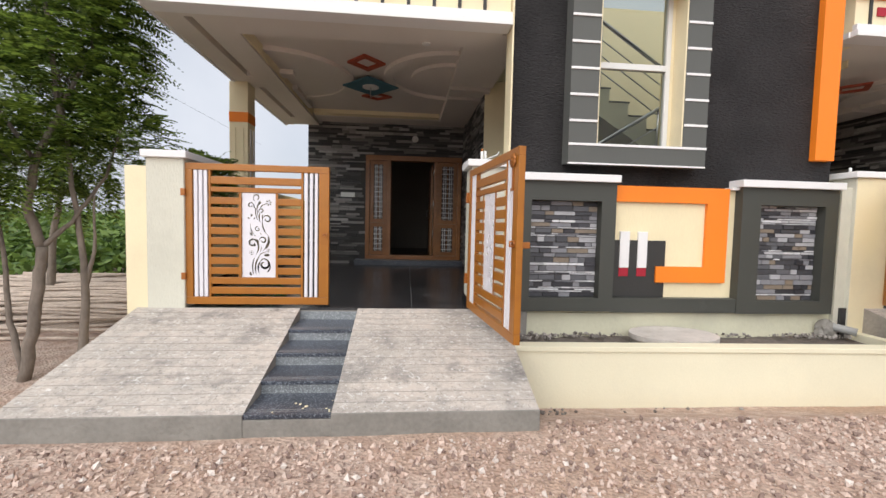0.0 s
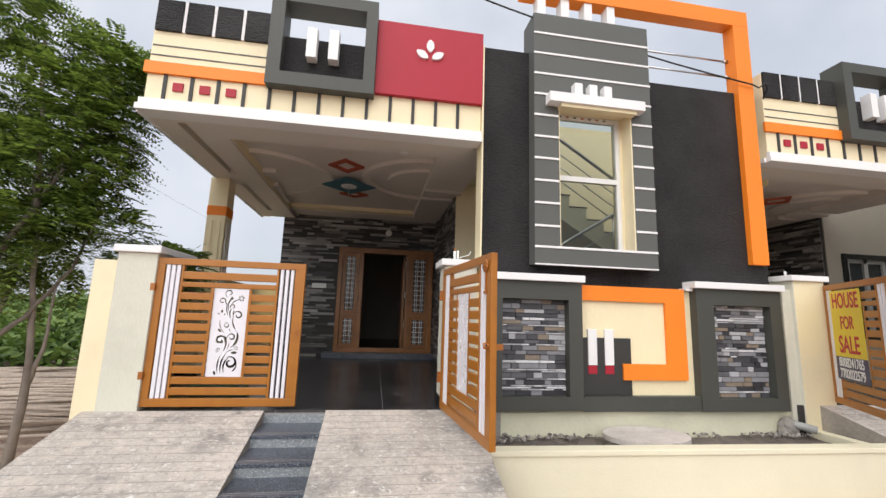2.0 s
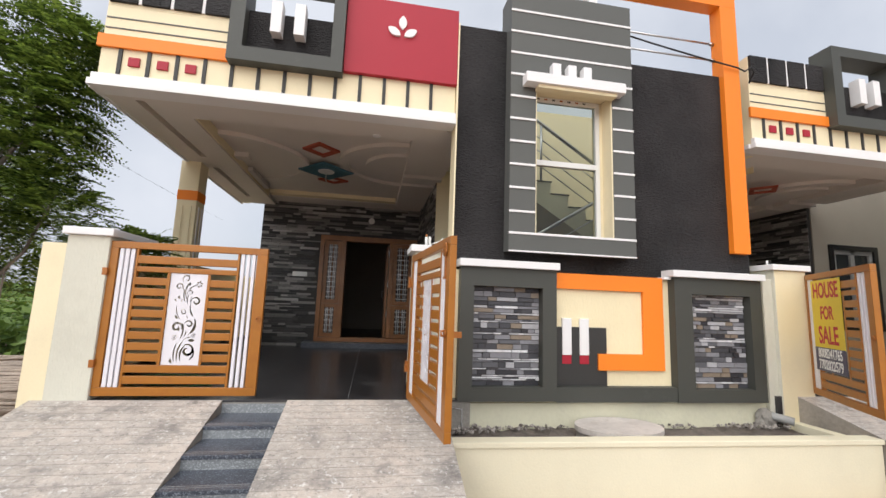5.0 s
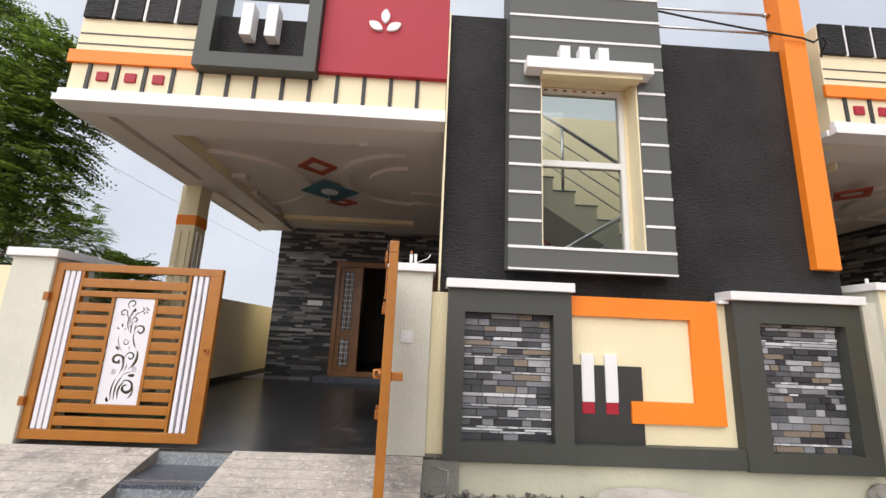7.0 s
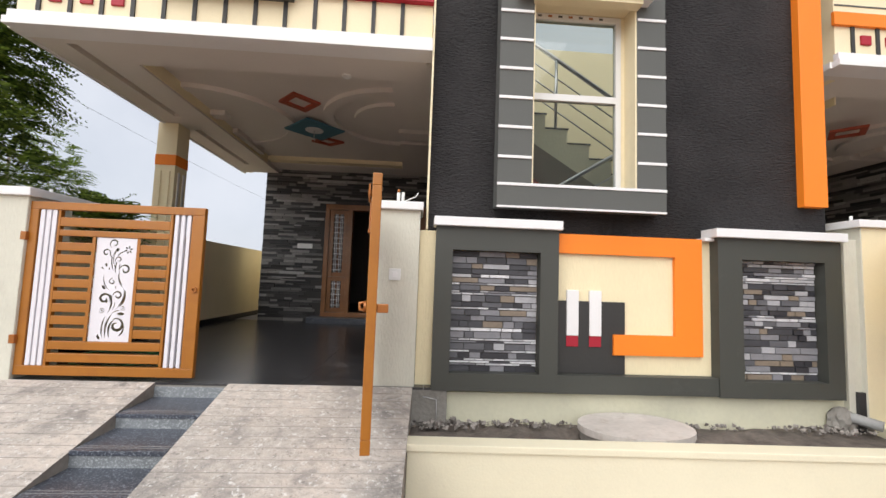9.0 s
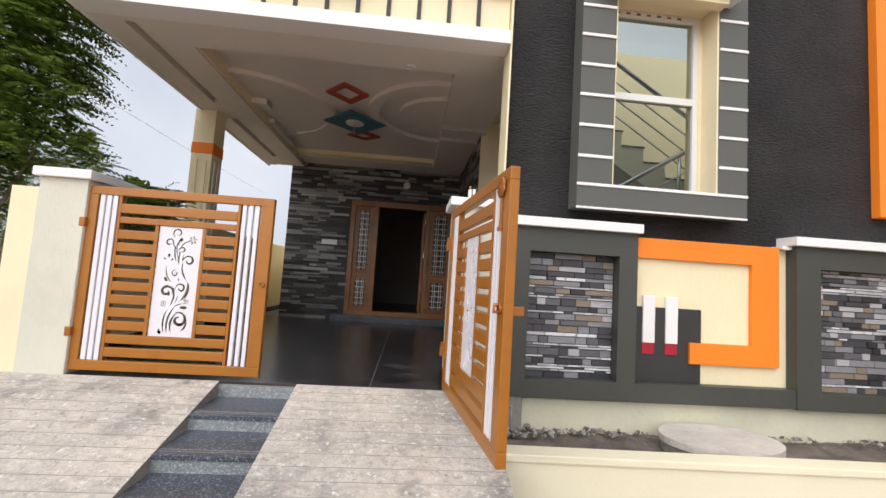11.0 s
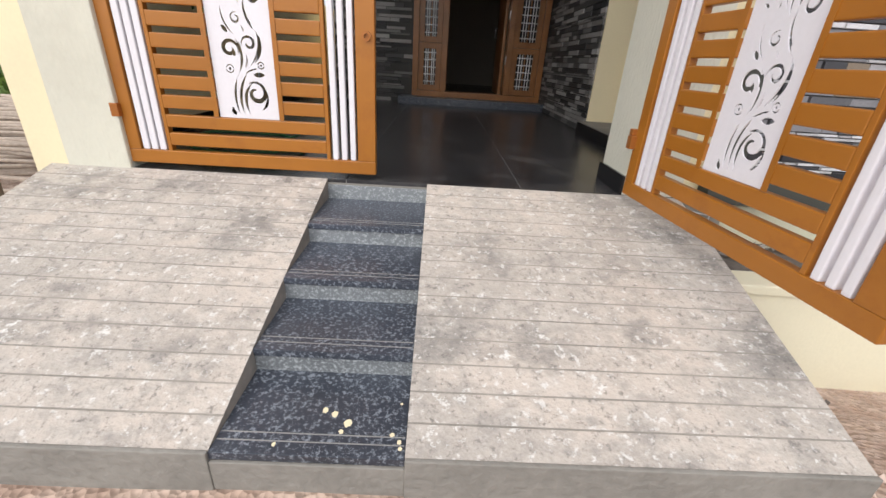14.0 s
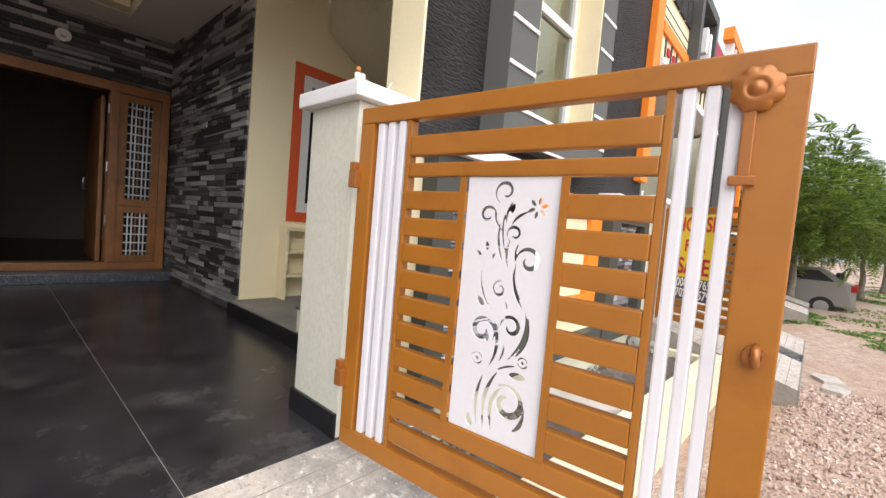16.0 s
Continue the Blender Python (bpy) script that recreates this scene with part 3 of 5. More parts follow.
# ---- front parapet over the porch ----
parapet = repeat(thing("parapet", "cream porch parapet with white cornice, orange band and charcoal panels", "parapet", (0, 0, 0), kind="structure"))
part("wall", boxes((-2.60, 1.075, 4.62, 4.765, 3.66, 4.55), (-2.60, -1.385, 4.62, 4.765, 4.55, 4.945), bevel=0.004), "cream", parapet)
part("return_wall", boxes((-2.62, -2.48, 4.768, 9.6, 3.66, 4.55), bevel=0.004), "cream", parapet)
part("cornice", boxes((-2.64, 1.08, 4.54, 4.62, 3.635, 3.70), (-2.625, 1.08, 4.565, 4.62, 3.71, 3.775), (-2.64, 1.08, 4.621, 4.766, 3.637, 3.658), bevel=0.004), "white", parapet, "white stepped cornice")
part("cornice_return", boxes((-2.66, -2.62, 4.62, 9.6, 3.635, 3.70), bevel=0.004), "white", parapet, "white cornice")
part("band", boxes((-2.63, -1.382, 4.585, 4.62, 4.075, 4.21), bevel=0.004), "orange", parapet, "orange band")
for i in range(13):
    x = -2.415 + 0.267 * i
    part("slot", boxes((x - 0.018, x + 0.018, 4.605, 4.622, 3.79, 4.075 if x < -1.4 else 4.115), bevel=0.002), "black", parapet, "black vertical groove")
for i in range(3):
    x = -2.332 + 0.267 * i
    part("square", boxes((x, x + 0.105, 4.60, 4.622, 3.895, 3.99), bevel=0.004), "red", parapet, "crimson square tile")
for z in (4.30, 4.415):
    part("groove", boxes((-2.59, -1.385, 4.614, 4.622, z - 0.007, z + 0.007), bevel=0), "grey", parapet, "grey groove line")
for i in range(4):
    x = -2.585 + 0.305 * i
    part("panel", boxes((x, x + 0.265, 4.59, 4.622, 4.585, 4.955), bevel=0.004), "dark_wall", parapet, "charcoal textured panel")
for i in range(3):
    x = -2.32 + 0.305 * i
    part("divider", boxes((x + 0.004, x + 0.036, 4.602, 4.622, 4.585, 4.955), bevel=0.003), "white", parapet, "white divider")
# framed box
part("box_frame", boxes((-1.38, -0.205, 4.48, 4.78, 4.05, 4.205), (-1.38, -0.205, 4.48, 4.78, 5.065, 5.205), (-1.38, -1.235, 4.48, 4.78, 4.205, 5.065), (-0.335, -0.205, 4.48, 4.78, 4.205, 5.065), bevel=0), "dark_smooth", parapet, "dark grey box frame")
part("box_infill", boxes((-1.235, -0.335, 4.60, 4.74, 4.20, 4.70), bevel=0.003), "dark_wall", parapet, "charcoal textured infill")
for x in (-0.975, -0.735):
    part("fin", boxes((x, x + 0.11, 4.47, 4.60, 4.405, 4.765), bevel=0.004), "white", parapet, "white fin")
part("red_panel", boxes((-0.20, 1.078, 4.56, 4.76, 4.115, 5.045), bevel=0.004), "red", parapet, "crimson panel")


def petal(cx, cz, ang, length, width):
    out = []
    for i in range(13):
        t = i / 12
        w = width * math.sin(math.pi * t) ** 0.75
        out.append((t * length, w))
    pts = out + [(u, -w) for u, w in out[-2:0:-1]]
    c, s = math.cos(ang), math.sin(ang)
    return prism([(cx + u * c - w * s, cz + u * s + w * c) for u, w in pts], 4.535, 4.562)


for px, pz, ang, ln in ((0.425, 4.695, 90, 0.165), (0.447, 4.615, 32, 0.165), (0.403, 4.615, 148, 0.165)):
    part("petal", petal(px, pz, radians(ang), ln, 0.045), "white", parapet, "white petal relief")

# ---- charcoal facade with the stair window ----
facade = repeat(setting("wall_facade", join(
    boxes((1.1, 1.99, 4.62, 4.8, 2.0, 4.915), (1.99, 2.945, 4.62, 4.8, 4.16, 4.8), (1.99, 2.945, 4.62, 4.8, 2.0, 2.415), (2.945, 4.9, 4.62, 4.8, 2.0, 4.73), bevel=0.004),
), "dark_wall", "charcoal combed-plaster facade wall", "wall"))
repeat(setting("trim_facade_edge", boxes((1.081, 1.098, 4.56, 4.82, 2.0, 4.9), (1.056, 1.098, 4.72, 4.82, 0.8, 2.0), bevel=0.003), "cream", "cream edge of the facade wall", "trim"))
repeat(setting("wall_facade_inner", boxes((1.06, 4.75, 4.72, 4.82, 0.6, 1.99), bevel=0), "cream", "cream inner face of the boundary wall", "wall"))

tower = repeat(thing("window_surround", "grey stair-window surround with white horizontal beads", "window surround", (0, 0, 0), kind="structure"))
TX0, TX1, TY = 1.685, 3.215, 4.44
part("body", boxes((TX0, 1.99, TY, 4.619, 2.22, 5.35), (2.945, TX1, TY, 4.619, 2.22, 5.35), (1.99, 2.945, TY, 4.619, 2.22, 2.415), (1.99, 2.945, TY, 4.619, 4.17, 5.35), (TX0, TX1, 4.619, 4.8, 4.92, 5.35), bevel=0), "grey", tower)
for k in range(11):
    z = 2.411 if k == 0 else 2.654 + 0.2695 * (k - 1)
    if k in (0, 8, 9, 10):
        part("bead", boxes((TX0 - 0.003, TX1 + 0.003, TY - 0.009, TY, z - 0.012, z + 0.014), bevel=0.003), "white", tower, "white bead")
    else:
        part("bead", boxes((TX0 - 0.003, 1.985, TY - 0.012, TY, z - 0.012, z + 0.014), bevel=0.003), "white", tower, "white bead")
        part("bead", boxes((2.95, TX1 + 0.003, TY - 0.009, TY, z - 0.012, z + 0.014), bevel=0.003), "white", tower, "white bead")
part("sill_bead", boxes((TX0, TX1, TY - 0.008, TY + 0.01, 2.205, 2.222), bevel=0.002), "white", tower, "pale bottom edge")
part("reveal", boxes((2.93, 2.947, TY + 0.005, 4.81, 2.418, 4.15), (1.99, 2.93, TY + 0.005, 4.81, 4.15, 4.168), (1.988, 2.003, TY + 0.005, 4.81, 2.418, 4.149), bevel=0.002), "cream", tower, "cream reveal")
part("reveal_face", boxes((2.896, 2.93, 4.64, 4.81, 2.418, 4.149), bevel=0.002), "cream", tower, "cream reveal")
shade = repeat(thing("window_shade", "white concrete shade with three fins over the window", "sunshade", (0, 0, 0), kind="structure"))
part("slab", boxes((1.825, 3.045, 4.30, TY, 4.125, 4.245), bevel=0.005), "white", shade)
part("underside", boxes((1.98, 2.95, 4.335, TY, 4.085, 4.125), bevel=0.003), "cream", shade, "cream underside")
for x in (2.155, 2.345, 2.535):
    part("fin", boxes((x, x + 0.10, 4.34, TY, 4.245, 4.41), bevel=0.004), "white", shade, "white fin")

window = repeat(thing("window_1", "white-framed two-pane stair window", "window", (0, 0, 0), kind="structure"))
WX0, WX1, WZ0, WZ1, WY = 2.005, 2.895, 2.42, 4.145, 4.64
part("frame", boxes((WX0, WX0 + 0.03, WY, WY + 0.06, WZ0, WZ1), (WX1 - 0.05, WX1, WY, WY + 0.06, WZ0, WZ1), (WX0 + 0.03, WX1 - 0.05, WY, WY + 0.06, WZ1 - 0.06, WZ1), (WX0 + 0.03, WX1 - 0.05, WY, WY + 0.06, WZ0, WZ0 + 0.03), (WX0 + 0.03, WX1 - 0.05, WY, WY + 0.06, 3.285, 3.35), bevel=0.004), "plastic", window, "white window frame")
for z0, z1 in ((WZ0 + 0.03, 3.285), (3.35, WZ1 - 0.06)):
    sheet_ = bmesh.new()
    sheet_.faces.new([sheet_.verts.new(c) for c in ((WX0 + 0.028, WY + 0.03, z0 - 0.002), (WX1 - 0.048, WY + 0.03, z0 - 0.002), (WX1 - 0.048, WY + 0.03, z1 + 0.002), (WX0 + 0.028, WY + 0.03, z1 + 0.002))])
    p_ = part("pane", sheet_, "pane", window, "clear greenish glass pane")
    p_.visible_shadow = False

part("film_strip", boxes((WX0 + 0.03, WX1 - 0.05, WY - 0.003, WY, WZ1 - 0.052, WZ1 - 0.008), bevel=0), "plastic", window, "protective film strip left on the frame")
for i in range(7):
    part("print_mark", boxes((WX0 + 0.07 + 0.1 * i, WX0 + 0.11 + 0.1 * i, WY - 0.005, WY - 0.003, WZ1 - 0.04, WZ1 - 0.02), bevel=0), "copper" if i % 2 else "grey", window, "unreadable printed mark")

beam = repeat(thing("corner_frame", "orange concrete corner frame rising over the facade", "facade frame", (0, 0, 0), kind="structure"))
part("post", boxes((4.617, 4.855, 4.54, 4.619, 2.36, 5.70), (4.617, 4.855, 4.619, 4.72, 4.735, 5.70), bevel=0.005), "orange", beam)
part("top_beam", boxes((1.57, 4.855, 4.54, 4.72, 5.70, 5.93), bevel=0.005), "orange", beam)
for x in (1.78, 2.10, 2.42, 2.74):
    part("fin", boxes((x, x + 0.11, 4.56, 4.71, 5.35, 5.70), bevel=0.004), "white", beam, "white fin")
for z in (4.995, 5.23):
    part("rod", tube([(3.21, 4.68, z), (4.617, 4.68, z)], 0.013), "steel", beam, "steel rod")
    part("collar", tube([(4.55, 4.68, z), (4.617, 4.68, z)], 0.024), "steel", beam, "steel collar")

# ---- boundary wall with panels ----
bwall = repeat(thing("boundary_wall", "cream boundary wall with dark frames, slate panels and orange relief", "boundary wall", (0, 0, 0), kind="structure"))
part("wall", boxes((1.032, 4.98, 4.57, 4.7, 0.6, 1.99), bevel=0.004), "cream_rough", bwall)
part("base", boxes((1.032, 4.98, 4.55, 4.7, -0.3, 0.6), bevel=0.004), "pale", bwall, "pale lower wall")
FR = 4.46
part("frame_left", boxes((1.172, 2.25, FR, 4.568, 1.82, 2.022), (1.172, 2.25, FR, 4.568, 0.63, 0.775), (1.172, 1.32, FR, 4.568, 0.775, 1.82), (2.09, 2.25, FR, 4.568, 0.775, 1.82), bevel=0), "dark_smooth", bwall, "dark grey raised frame")
part("frame_right", boxes((3.70, 4.87, FR, 4.568, 1.83, 2.022), (3.70, 4.87, FR, 4.568, 0.612, 0.755), (3.70, 3.927, FR, 4.568, 0.755, 1.83), (4.71, 4.87, FR, 4.568, 0.755, 1.83), bevel=0), "dark_smooth", bwall, "dark grey raised frame")
part("backing", boxes((1.322, 2.088, 4.564, 4.5695, 0.777, 1.818), (3.929, 4.708, 4.564, 4.5695, 0.757, 1.828), bevel=0), "black", bwall, "dark mortar behind the slate")
part("frame_bottom", boxes((2.252, 3.698, FR + 0.01, 4.568, 0.62, 0.775), bevel=0), "dark_smooth", bwall, "dark grey bottom band")
part("coping", boxes((1.15, 2.27, 4.41, 4.62, 2.022, 2.1), bevel=0.006), "white", bwall, "white coping")
part("coping", boxes((3.655, 4.895, 4.41, 4.62, 2.022, 2.1), bevel=0.006), "white", bwall, "white coping")
part("coping", boxes((3.605, 3.698, 4.50, 4.619, 1.99, 2.02), bevel=0.004), "white", bwall, "white coping")
part("orange_bar", boxes((2.252, 3.60, 4.53, 4.568, 1.832, 2.005), (3.345, 3.60, 4.53, 4.568, 1.124, 1.832), (2.777, 3.60, 4.53, 4.568, 0.946, 1.124), bevel=0.0), "orange", bwall, "orange hooked relief bar")
part("black_panel", boxes((2.252, 2.89, 4.552, 4.571, 0.777, 1.41), bevel=0.002), "black", bwall, "near-black painted panel")
for x in (2.354, 2.561):
    part("fin", boxes((x, x + 0.108, 4.538, 4.571, 1.106, 1.506), bevel=0.004), "white", bwall, "white fin")
    part("red_block", boxes((x, x + 0.108, 4.545, 4.571, 1.01, 1.105), bevel=0.004), "red", bwall, "crimson block")

# ---- gate piers ----
def pier(name, x0, x1, y0, y1, z0, top, label, cap):
    p = thing(name, label, "gate pier", (x0, y0, z0), kind="structure")
    part("shaft", boxes((0, x1 - x0, 0, y1 - y0, 0, top - z0), bevel=0.008), "pier", p)
    part("cap", boxes((cap[0] - x0, cap[1] - x0, cap[2] - y0, cap[3] - y0, top - z0, top + 0.07 - z0), bevel=0.008), "white", p, "white cap")
    return p


pier_left = pier("gate_pier", -2.52, -2.17, 4.46, 4.9, 0.0, 2.122, "pale textured plaster gate pier with white cap", (-2.55, -2.13, 4.42, 5.25))
pier_right = pier("gate_pier", 0.68, 1.03, 4.49, 4.87, 0.0, 2.148, "pale textured plaster gate pier with white cap and switch", (0.63, 1.053, 4.44, 4.92))
(setting("wall_boundary_end", boxes((-2.72, -2.522, 4.47, 4.9, -0.2, 2.04), bevel=0.006), "cream", "cream end of the side boundary wall", "wall"))
setting("skirting_pier", boxes((0.664, 0.68, 4.49, 4.886, FLOOR + 0.001, FLOOR + 0.11), (0.68, 1.03, 4.87, 4.886, FLOOR + 0.001, FLOOR + 0.11), bevel=0.002), "skirting", "black skirting round the pier", "skirting")

# ---- porch pillar ----
pil = repeat(thing("pillar", "cream porch pillar with orange band and raised fillets", "pillar", (-2.56, 7.0, FLOOR), kind="structure"))
part("shaft", boxes((-0.155, 0.12, -0.15, 0.15, 0, 3.65 - FLOOR), bevel=0.006), "cream", pil)
part("band", boxes((-0.16, 0.125, -0.155, 0.155, 2.39, 2.54), bevel=0.004), "orange", pil, "orange band")
for u in (-0.06, 0.06):
    part("fillet", boxes((u - 0.037, u + 0.003, -0.165, -0.15, 0.3, 2.3), bevel=0.004), "cream", pil, "raised fillet")
    part("fillet", boxes((0.12, 0.135, u - 0.02, u + 0.02, 0.3, 2.3), bevel=0.004), "white", pil, "pale raised fillet")

# ---- ramp with steps ----
NOSE = [(4.47, 0.648), (4.06, 0.536), (3.68, 0.434), (3.335, 0.33), (2.985, 0.232)]
SX0, SX1, RX0, RX1, RF, RZ = -1.055, -0.478, -2.62, 1.0, 2.972, 0.228


def ramp_right(t):
    """The right edge of the slope, which spreads a little towards the top."""
    return 0.972 + 0.045 * t


def ramp_half(x0, x1, curved):
    bm = bmesh.new()
    n = 17
    prev = None
    for i in range(n + 1):
        y = RF + (4.47 - RF) * i / n
        z = RZ + (0.648 - RZ) * i / n
        xr = ramp_right(i / n) if curved else x1
        row = [bm.verts.new((x0, y, -0.25)), bm.verts.new((x0, y, z)), bm.verts.new((xr, y, z)), bm.verts.new((xr, y, -0.25))]
        if prev:
            for k in range(3):
                bm.faces.new((prev[k], prev[k + 1], row[k + 1], row[k]))
        else:
            bm.faces.new(row)
        prev = row
    bm.faces.new(list(reversed(prev)))
    bmesh.ops.recalc_face_normals(bm, faces=bm.faces[:])
    return bm


ramp = repeat(thing("ramp", "scored grey concrete ramp with black granite steps in it", "ramp", (0, 0, 0), kind="structure"))
part("slope", ramp_half(RX0, SX0, False), "ramp_side", ramp, "grey concrete slope")
part("front_edge", boxes((RX0 - 0.004, SX0, RF - 0.014, RF + 0.002, -0.2, RZ + 0.008), bevel=0.004), "edge_conc", ramp, "raw concrete front edge")
part("front_edge", boxes((SX1, 0.972, RF - 0.014, RF + 0.002, -0.2, RZ + 0.008), bevel=0.004), "edge_conc", ramp, "raw concrete front edge")
part("side_edge", boxes((SX0, SX1, RF - 0.010, RF + 0.012, -0.2, 0.198), bevel=0.003), "edge_conc", ramp, "raw concrete front edge")
part("slope", ramp_half(SX1, RX1, True), "ramp_side", ramp, "grey concrete slope")
# scored courses of the slope, proud of the joints
for x0, x1, curved in ((RX0, SX0, False), (SX1, RX1, True)):
    n = 14
    for i in range(n):
        a, b = i / n, (i + 1) / n
        bm = bmesh.new()
        e = 0.004
        def pt(t, x, up):
            return (x, RF + (4.47 - RF) * t, RZ + (0.648 - RZ) * t + up)
        xr = [ramp_right(t) if curved else x1 for t in (a, b)]
        lo = [bm.verts.new(pt(a, x0, 0)), bm.verts.new(pt(a, xr[0], 0)), bm.verts.new(pt(b, xr[1], 0)), bm.verts.new(pt(b, x0, 0))]
        g = 0.0022
        hi = [bm.verts.new(pt(a + g, x0, e)), bm.verts.new(pt(a + g, xr[0], e)), bm.verts.new(pt(b - g, xr[1], e)), bm.verts.new(pt(b - g, x0, e))]
        bm.faces.new(hi)
        bm.faces.ensure_lookup_table()
        for k in range(4):
            j = (k + 1) % 4
            bm.faces.new((lo[k], lo[j], hi[j], hi[k]))
        bm.faces.ensure_lookup_table()
        for f_ in bm.faces[1:]:
            f_.material_index = 1
        part("course", bm, "concrete", ramp).data.materials.append(M["ramp_side"])
for k in range(1, 5):
    y, z = NOSE[k]
    yb = NOSE[k - 1][0]
    st = part("step", boxes((SX0, SX1, y - 0.016, yb, z - 0.03, z), bevel=0.003), "granite", ramp, "black granite tread")
    part("riser", boxes((SX0, SX1, yb - 0.012 + 0.004, yb + 0.02, z, NOSE[k - 1][1] - 0.03), bevel=0), "riser", ramp, "grey speckled granite riser")
    for d in (0.03, 0.06):
        part("nosing_line", boxes((SX0 + 0.005, SX1 - 0.005, y + d, y + d + 0.004, z, z + 0.001), bevel=0), "grout", st, "pale scored line")
part("step_base", boxes((SX0, SX1, 2.99, 3.35, -0.2, 0.2), (SX0, SX1, 3.35, 4.45, -0.2, 0.3), bevel=0), "edge_conc", ramp)

splash = random.Random(8)
for u, v, r in ((0.30, 0.16, 0.014), (0.335, 0.145, 0.014), (0.385, 0.11, 0.018), (0.37, 0.075, 0.010), (0.53, 0.07, 0.010), (0.555, 0.045, 0.009), (0.56, 0.02, 0.008), (0.18, 0.02, 0.008), (0.55, 0.2, 0.006)):
    r *= 0.72
    blob = [(SX0 + u + r * (1 + 0.2 * splash.uniform(-1, 1)) * math.cos(k * 0.4488), NOSE[4][0] + v + 1.25 * r * (1 + 0.2 * splash.uniform(-1, 1)) * math.sin(k * 0.4488)) for k in range(14)]
    part("paint_drop", slabs(blob, NOSE[4][1], NOSE[4][1] + 0.0015), "cream", st, "dried cream paint drop")

# ---- planter drain in front of the boundary wall ----
kerb = thing("drain_kerb", "low cream painted kerb wall along the plot front", "kerb wall", (0, 0, 0), kind="structure")
def skewed(bm):
    for v in bm.verts:
        v.co.y -= 0.036 * (v.co.x - 1.0) * (1 if v.co.y < 4.2 else 0)
    return bm


part("wall", skewed(boxes((1.0, 5.26, 3.80, 3.93, -0.3, 0.405), (5.13, 5.26, 3.93, 4.55, -0.3, 0.40), bevel=0.006)), "kerb_cream", kerb)
part("lip", skewed(boxes((0.985, 5.275, 3.785, 3.945, 0.40, 0.45), bevel=0.008)), "kerb_cream", kerb, "cream top lip")
repeat(kerb)


def soil_patch():
    xs = [0.98 + 0.1 * i for i in range(42)]
    ys = [3.75 + 0.135 * j for j in range(7)]
    verts = [(x, max(y, 3.92 - 0.036 * (x - 1.0)), 0.335 + 0.05 * noise.noise(Vector((x * 4, y * 6, 1))) + 0.03 * noise.noise(Vector((x * 14, y * 14, 2)))) for y in ys for x in xs]
    w = len(xs)
    return raw_mesh("soil", verts, [(j * w + i, j * w + i + 1, (j + 1) * w + i + 1, (j + 1) * w + i) for j in range(6) for i in range(w - 1)], "soil")


tagged(soil_patch(), "dark loose soil behind the kerb wall", "soil", kind="structure")
cover = thing("manhole_cover", "round pale cement manhole cover on the soil", "manhole cover", (2.80, 4.21, 0.335))
part("ring", arc_strip(0, 0, 0.0, 0.38, 0, 2 * math.pi, 0, 0.09), "edge_conc", cover)
cov = part("disc", arc_strip(0, 0, 0.0, 0.395, 0, 2 * math.pi, 0.07, 0.12), "stone_disc", cover)
cover.scale = (1.15, 0.82, 1)
pipe = thing("drain_pipe", "grey plastic drain pipe in a lump of mortar", "pipe", (4.86, 4.5, 0.46))
part("tube", tube([(-0.02, 0.06, 0.02), (0.16, -0.2, -0.02)], 0.045, 14), "pipe_grey", pipe)
bm = bmesh.new()
bmesh.ops.create_icosphere(bm, subdivisions=3, radius=0.1)
for v in bm.verts:
    v.co = Vector((v.co.x * 1.2, v.co.y * 0.7, v.co.z * 1.25 - 0.04)) * (1 + 0.3 * noise.noise(v.co * 25))
part("mortar", bm, "edge_conc", pipe, "rough mortar lump")

loop = thing("bent_wire", "thin bent steel wire sticking out of the wall foot", "wire", (1.08, 4.55, 0.56))
part("wire", tube([(0, 0, 0.0), (0.03, -0.08, 0.015), (0.14, -0.1, 0.0), (0.145, -0.1, -0.2), (0.06, -0.1, -0.24)], 0.004, 6), "steel", loop)

# ---- platform, stairs and landing behind the facade ----
setting("stair_platform", boxes((1.16, 4.75, 4.9, 7.0, 0.4, 0.78), bevel=0.004), "edge_conc", "grey stone stair platform", "platform")
setting("skirting_platform", boxes((1.145, 1.16, 4.9, 7.0, FLOOR + 0.001, 0.77), (1.16, 1.25, 6.99, 7.005, FLOOR, 0.66), bevel=0.002), "skirting", "black skirting along the platform", "skirting")


def stair(name, label, n, x0, z0, run, rise, y0, y1, rail_y):
    s = thing(name, label, "stairs", (x0, y0, z0), kind="structure")
    out = [(0, 0)]
    for i in range(n):
        out += [(run * i, rise * (i + 1)), (run * (i + 1), rise * (i + 1))]
    sg = 1 if run > 0 else -1
    out += [(run * n, rise * n - 0.3), (sg * 0.42, 0)]
    part("flight", prism(out, 0, y1 - y0), "pale", s)
    for i in range(n):
        a, b = sorted((run * i - sg * 0.015, run * (i + 1)))
        part("tread", boxes((a, b, -0.01, y1 - y0, rise * (i + 1), rise * (i + 1) + 0.018), bevel=0.002), "grey", s, "grey stone tread")
    ry = rail_y - y0
    for i in range(0, n, 4):
        part("post", tube([(run * (i + 0.5), ry, rise * (i + 1) + 0.018), (run * (i + 0.5), ry, rise * (i + 1) + 0.94)], 0.02), "steel", s, "steel post")
    for h, r in ((0.94, 0.026), (0.69, 0.009), (0.47, 0.009), (0.25, 0.009)):
        part("rail" if r > 0.02 else "bar", tube([(run * 0.5, ry, rise + h), (run * (n + 0.3), ry, rise * (n + 0.8) + h)], r), "steel", s, "steel handrail" if r > 0.02 else "thin steel bar")
    return s


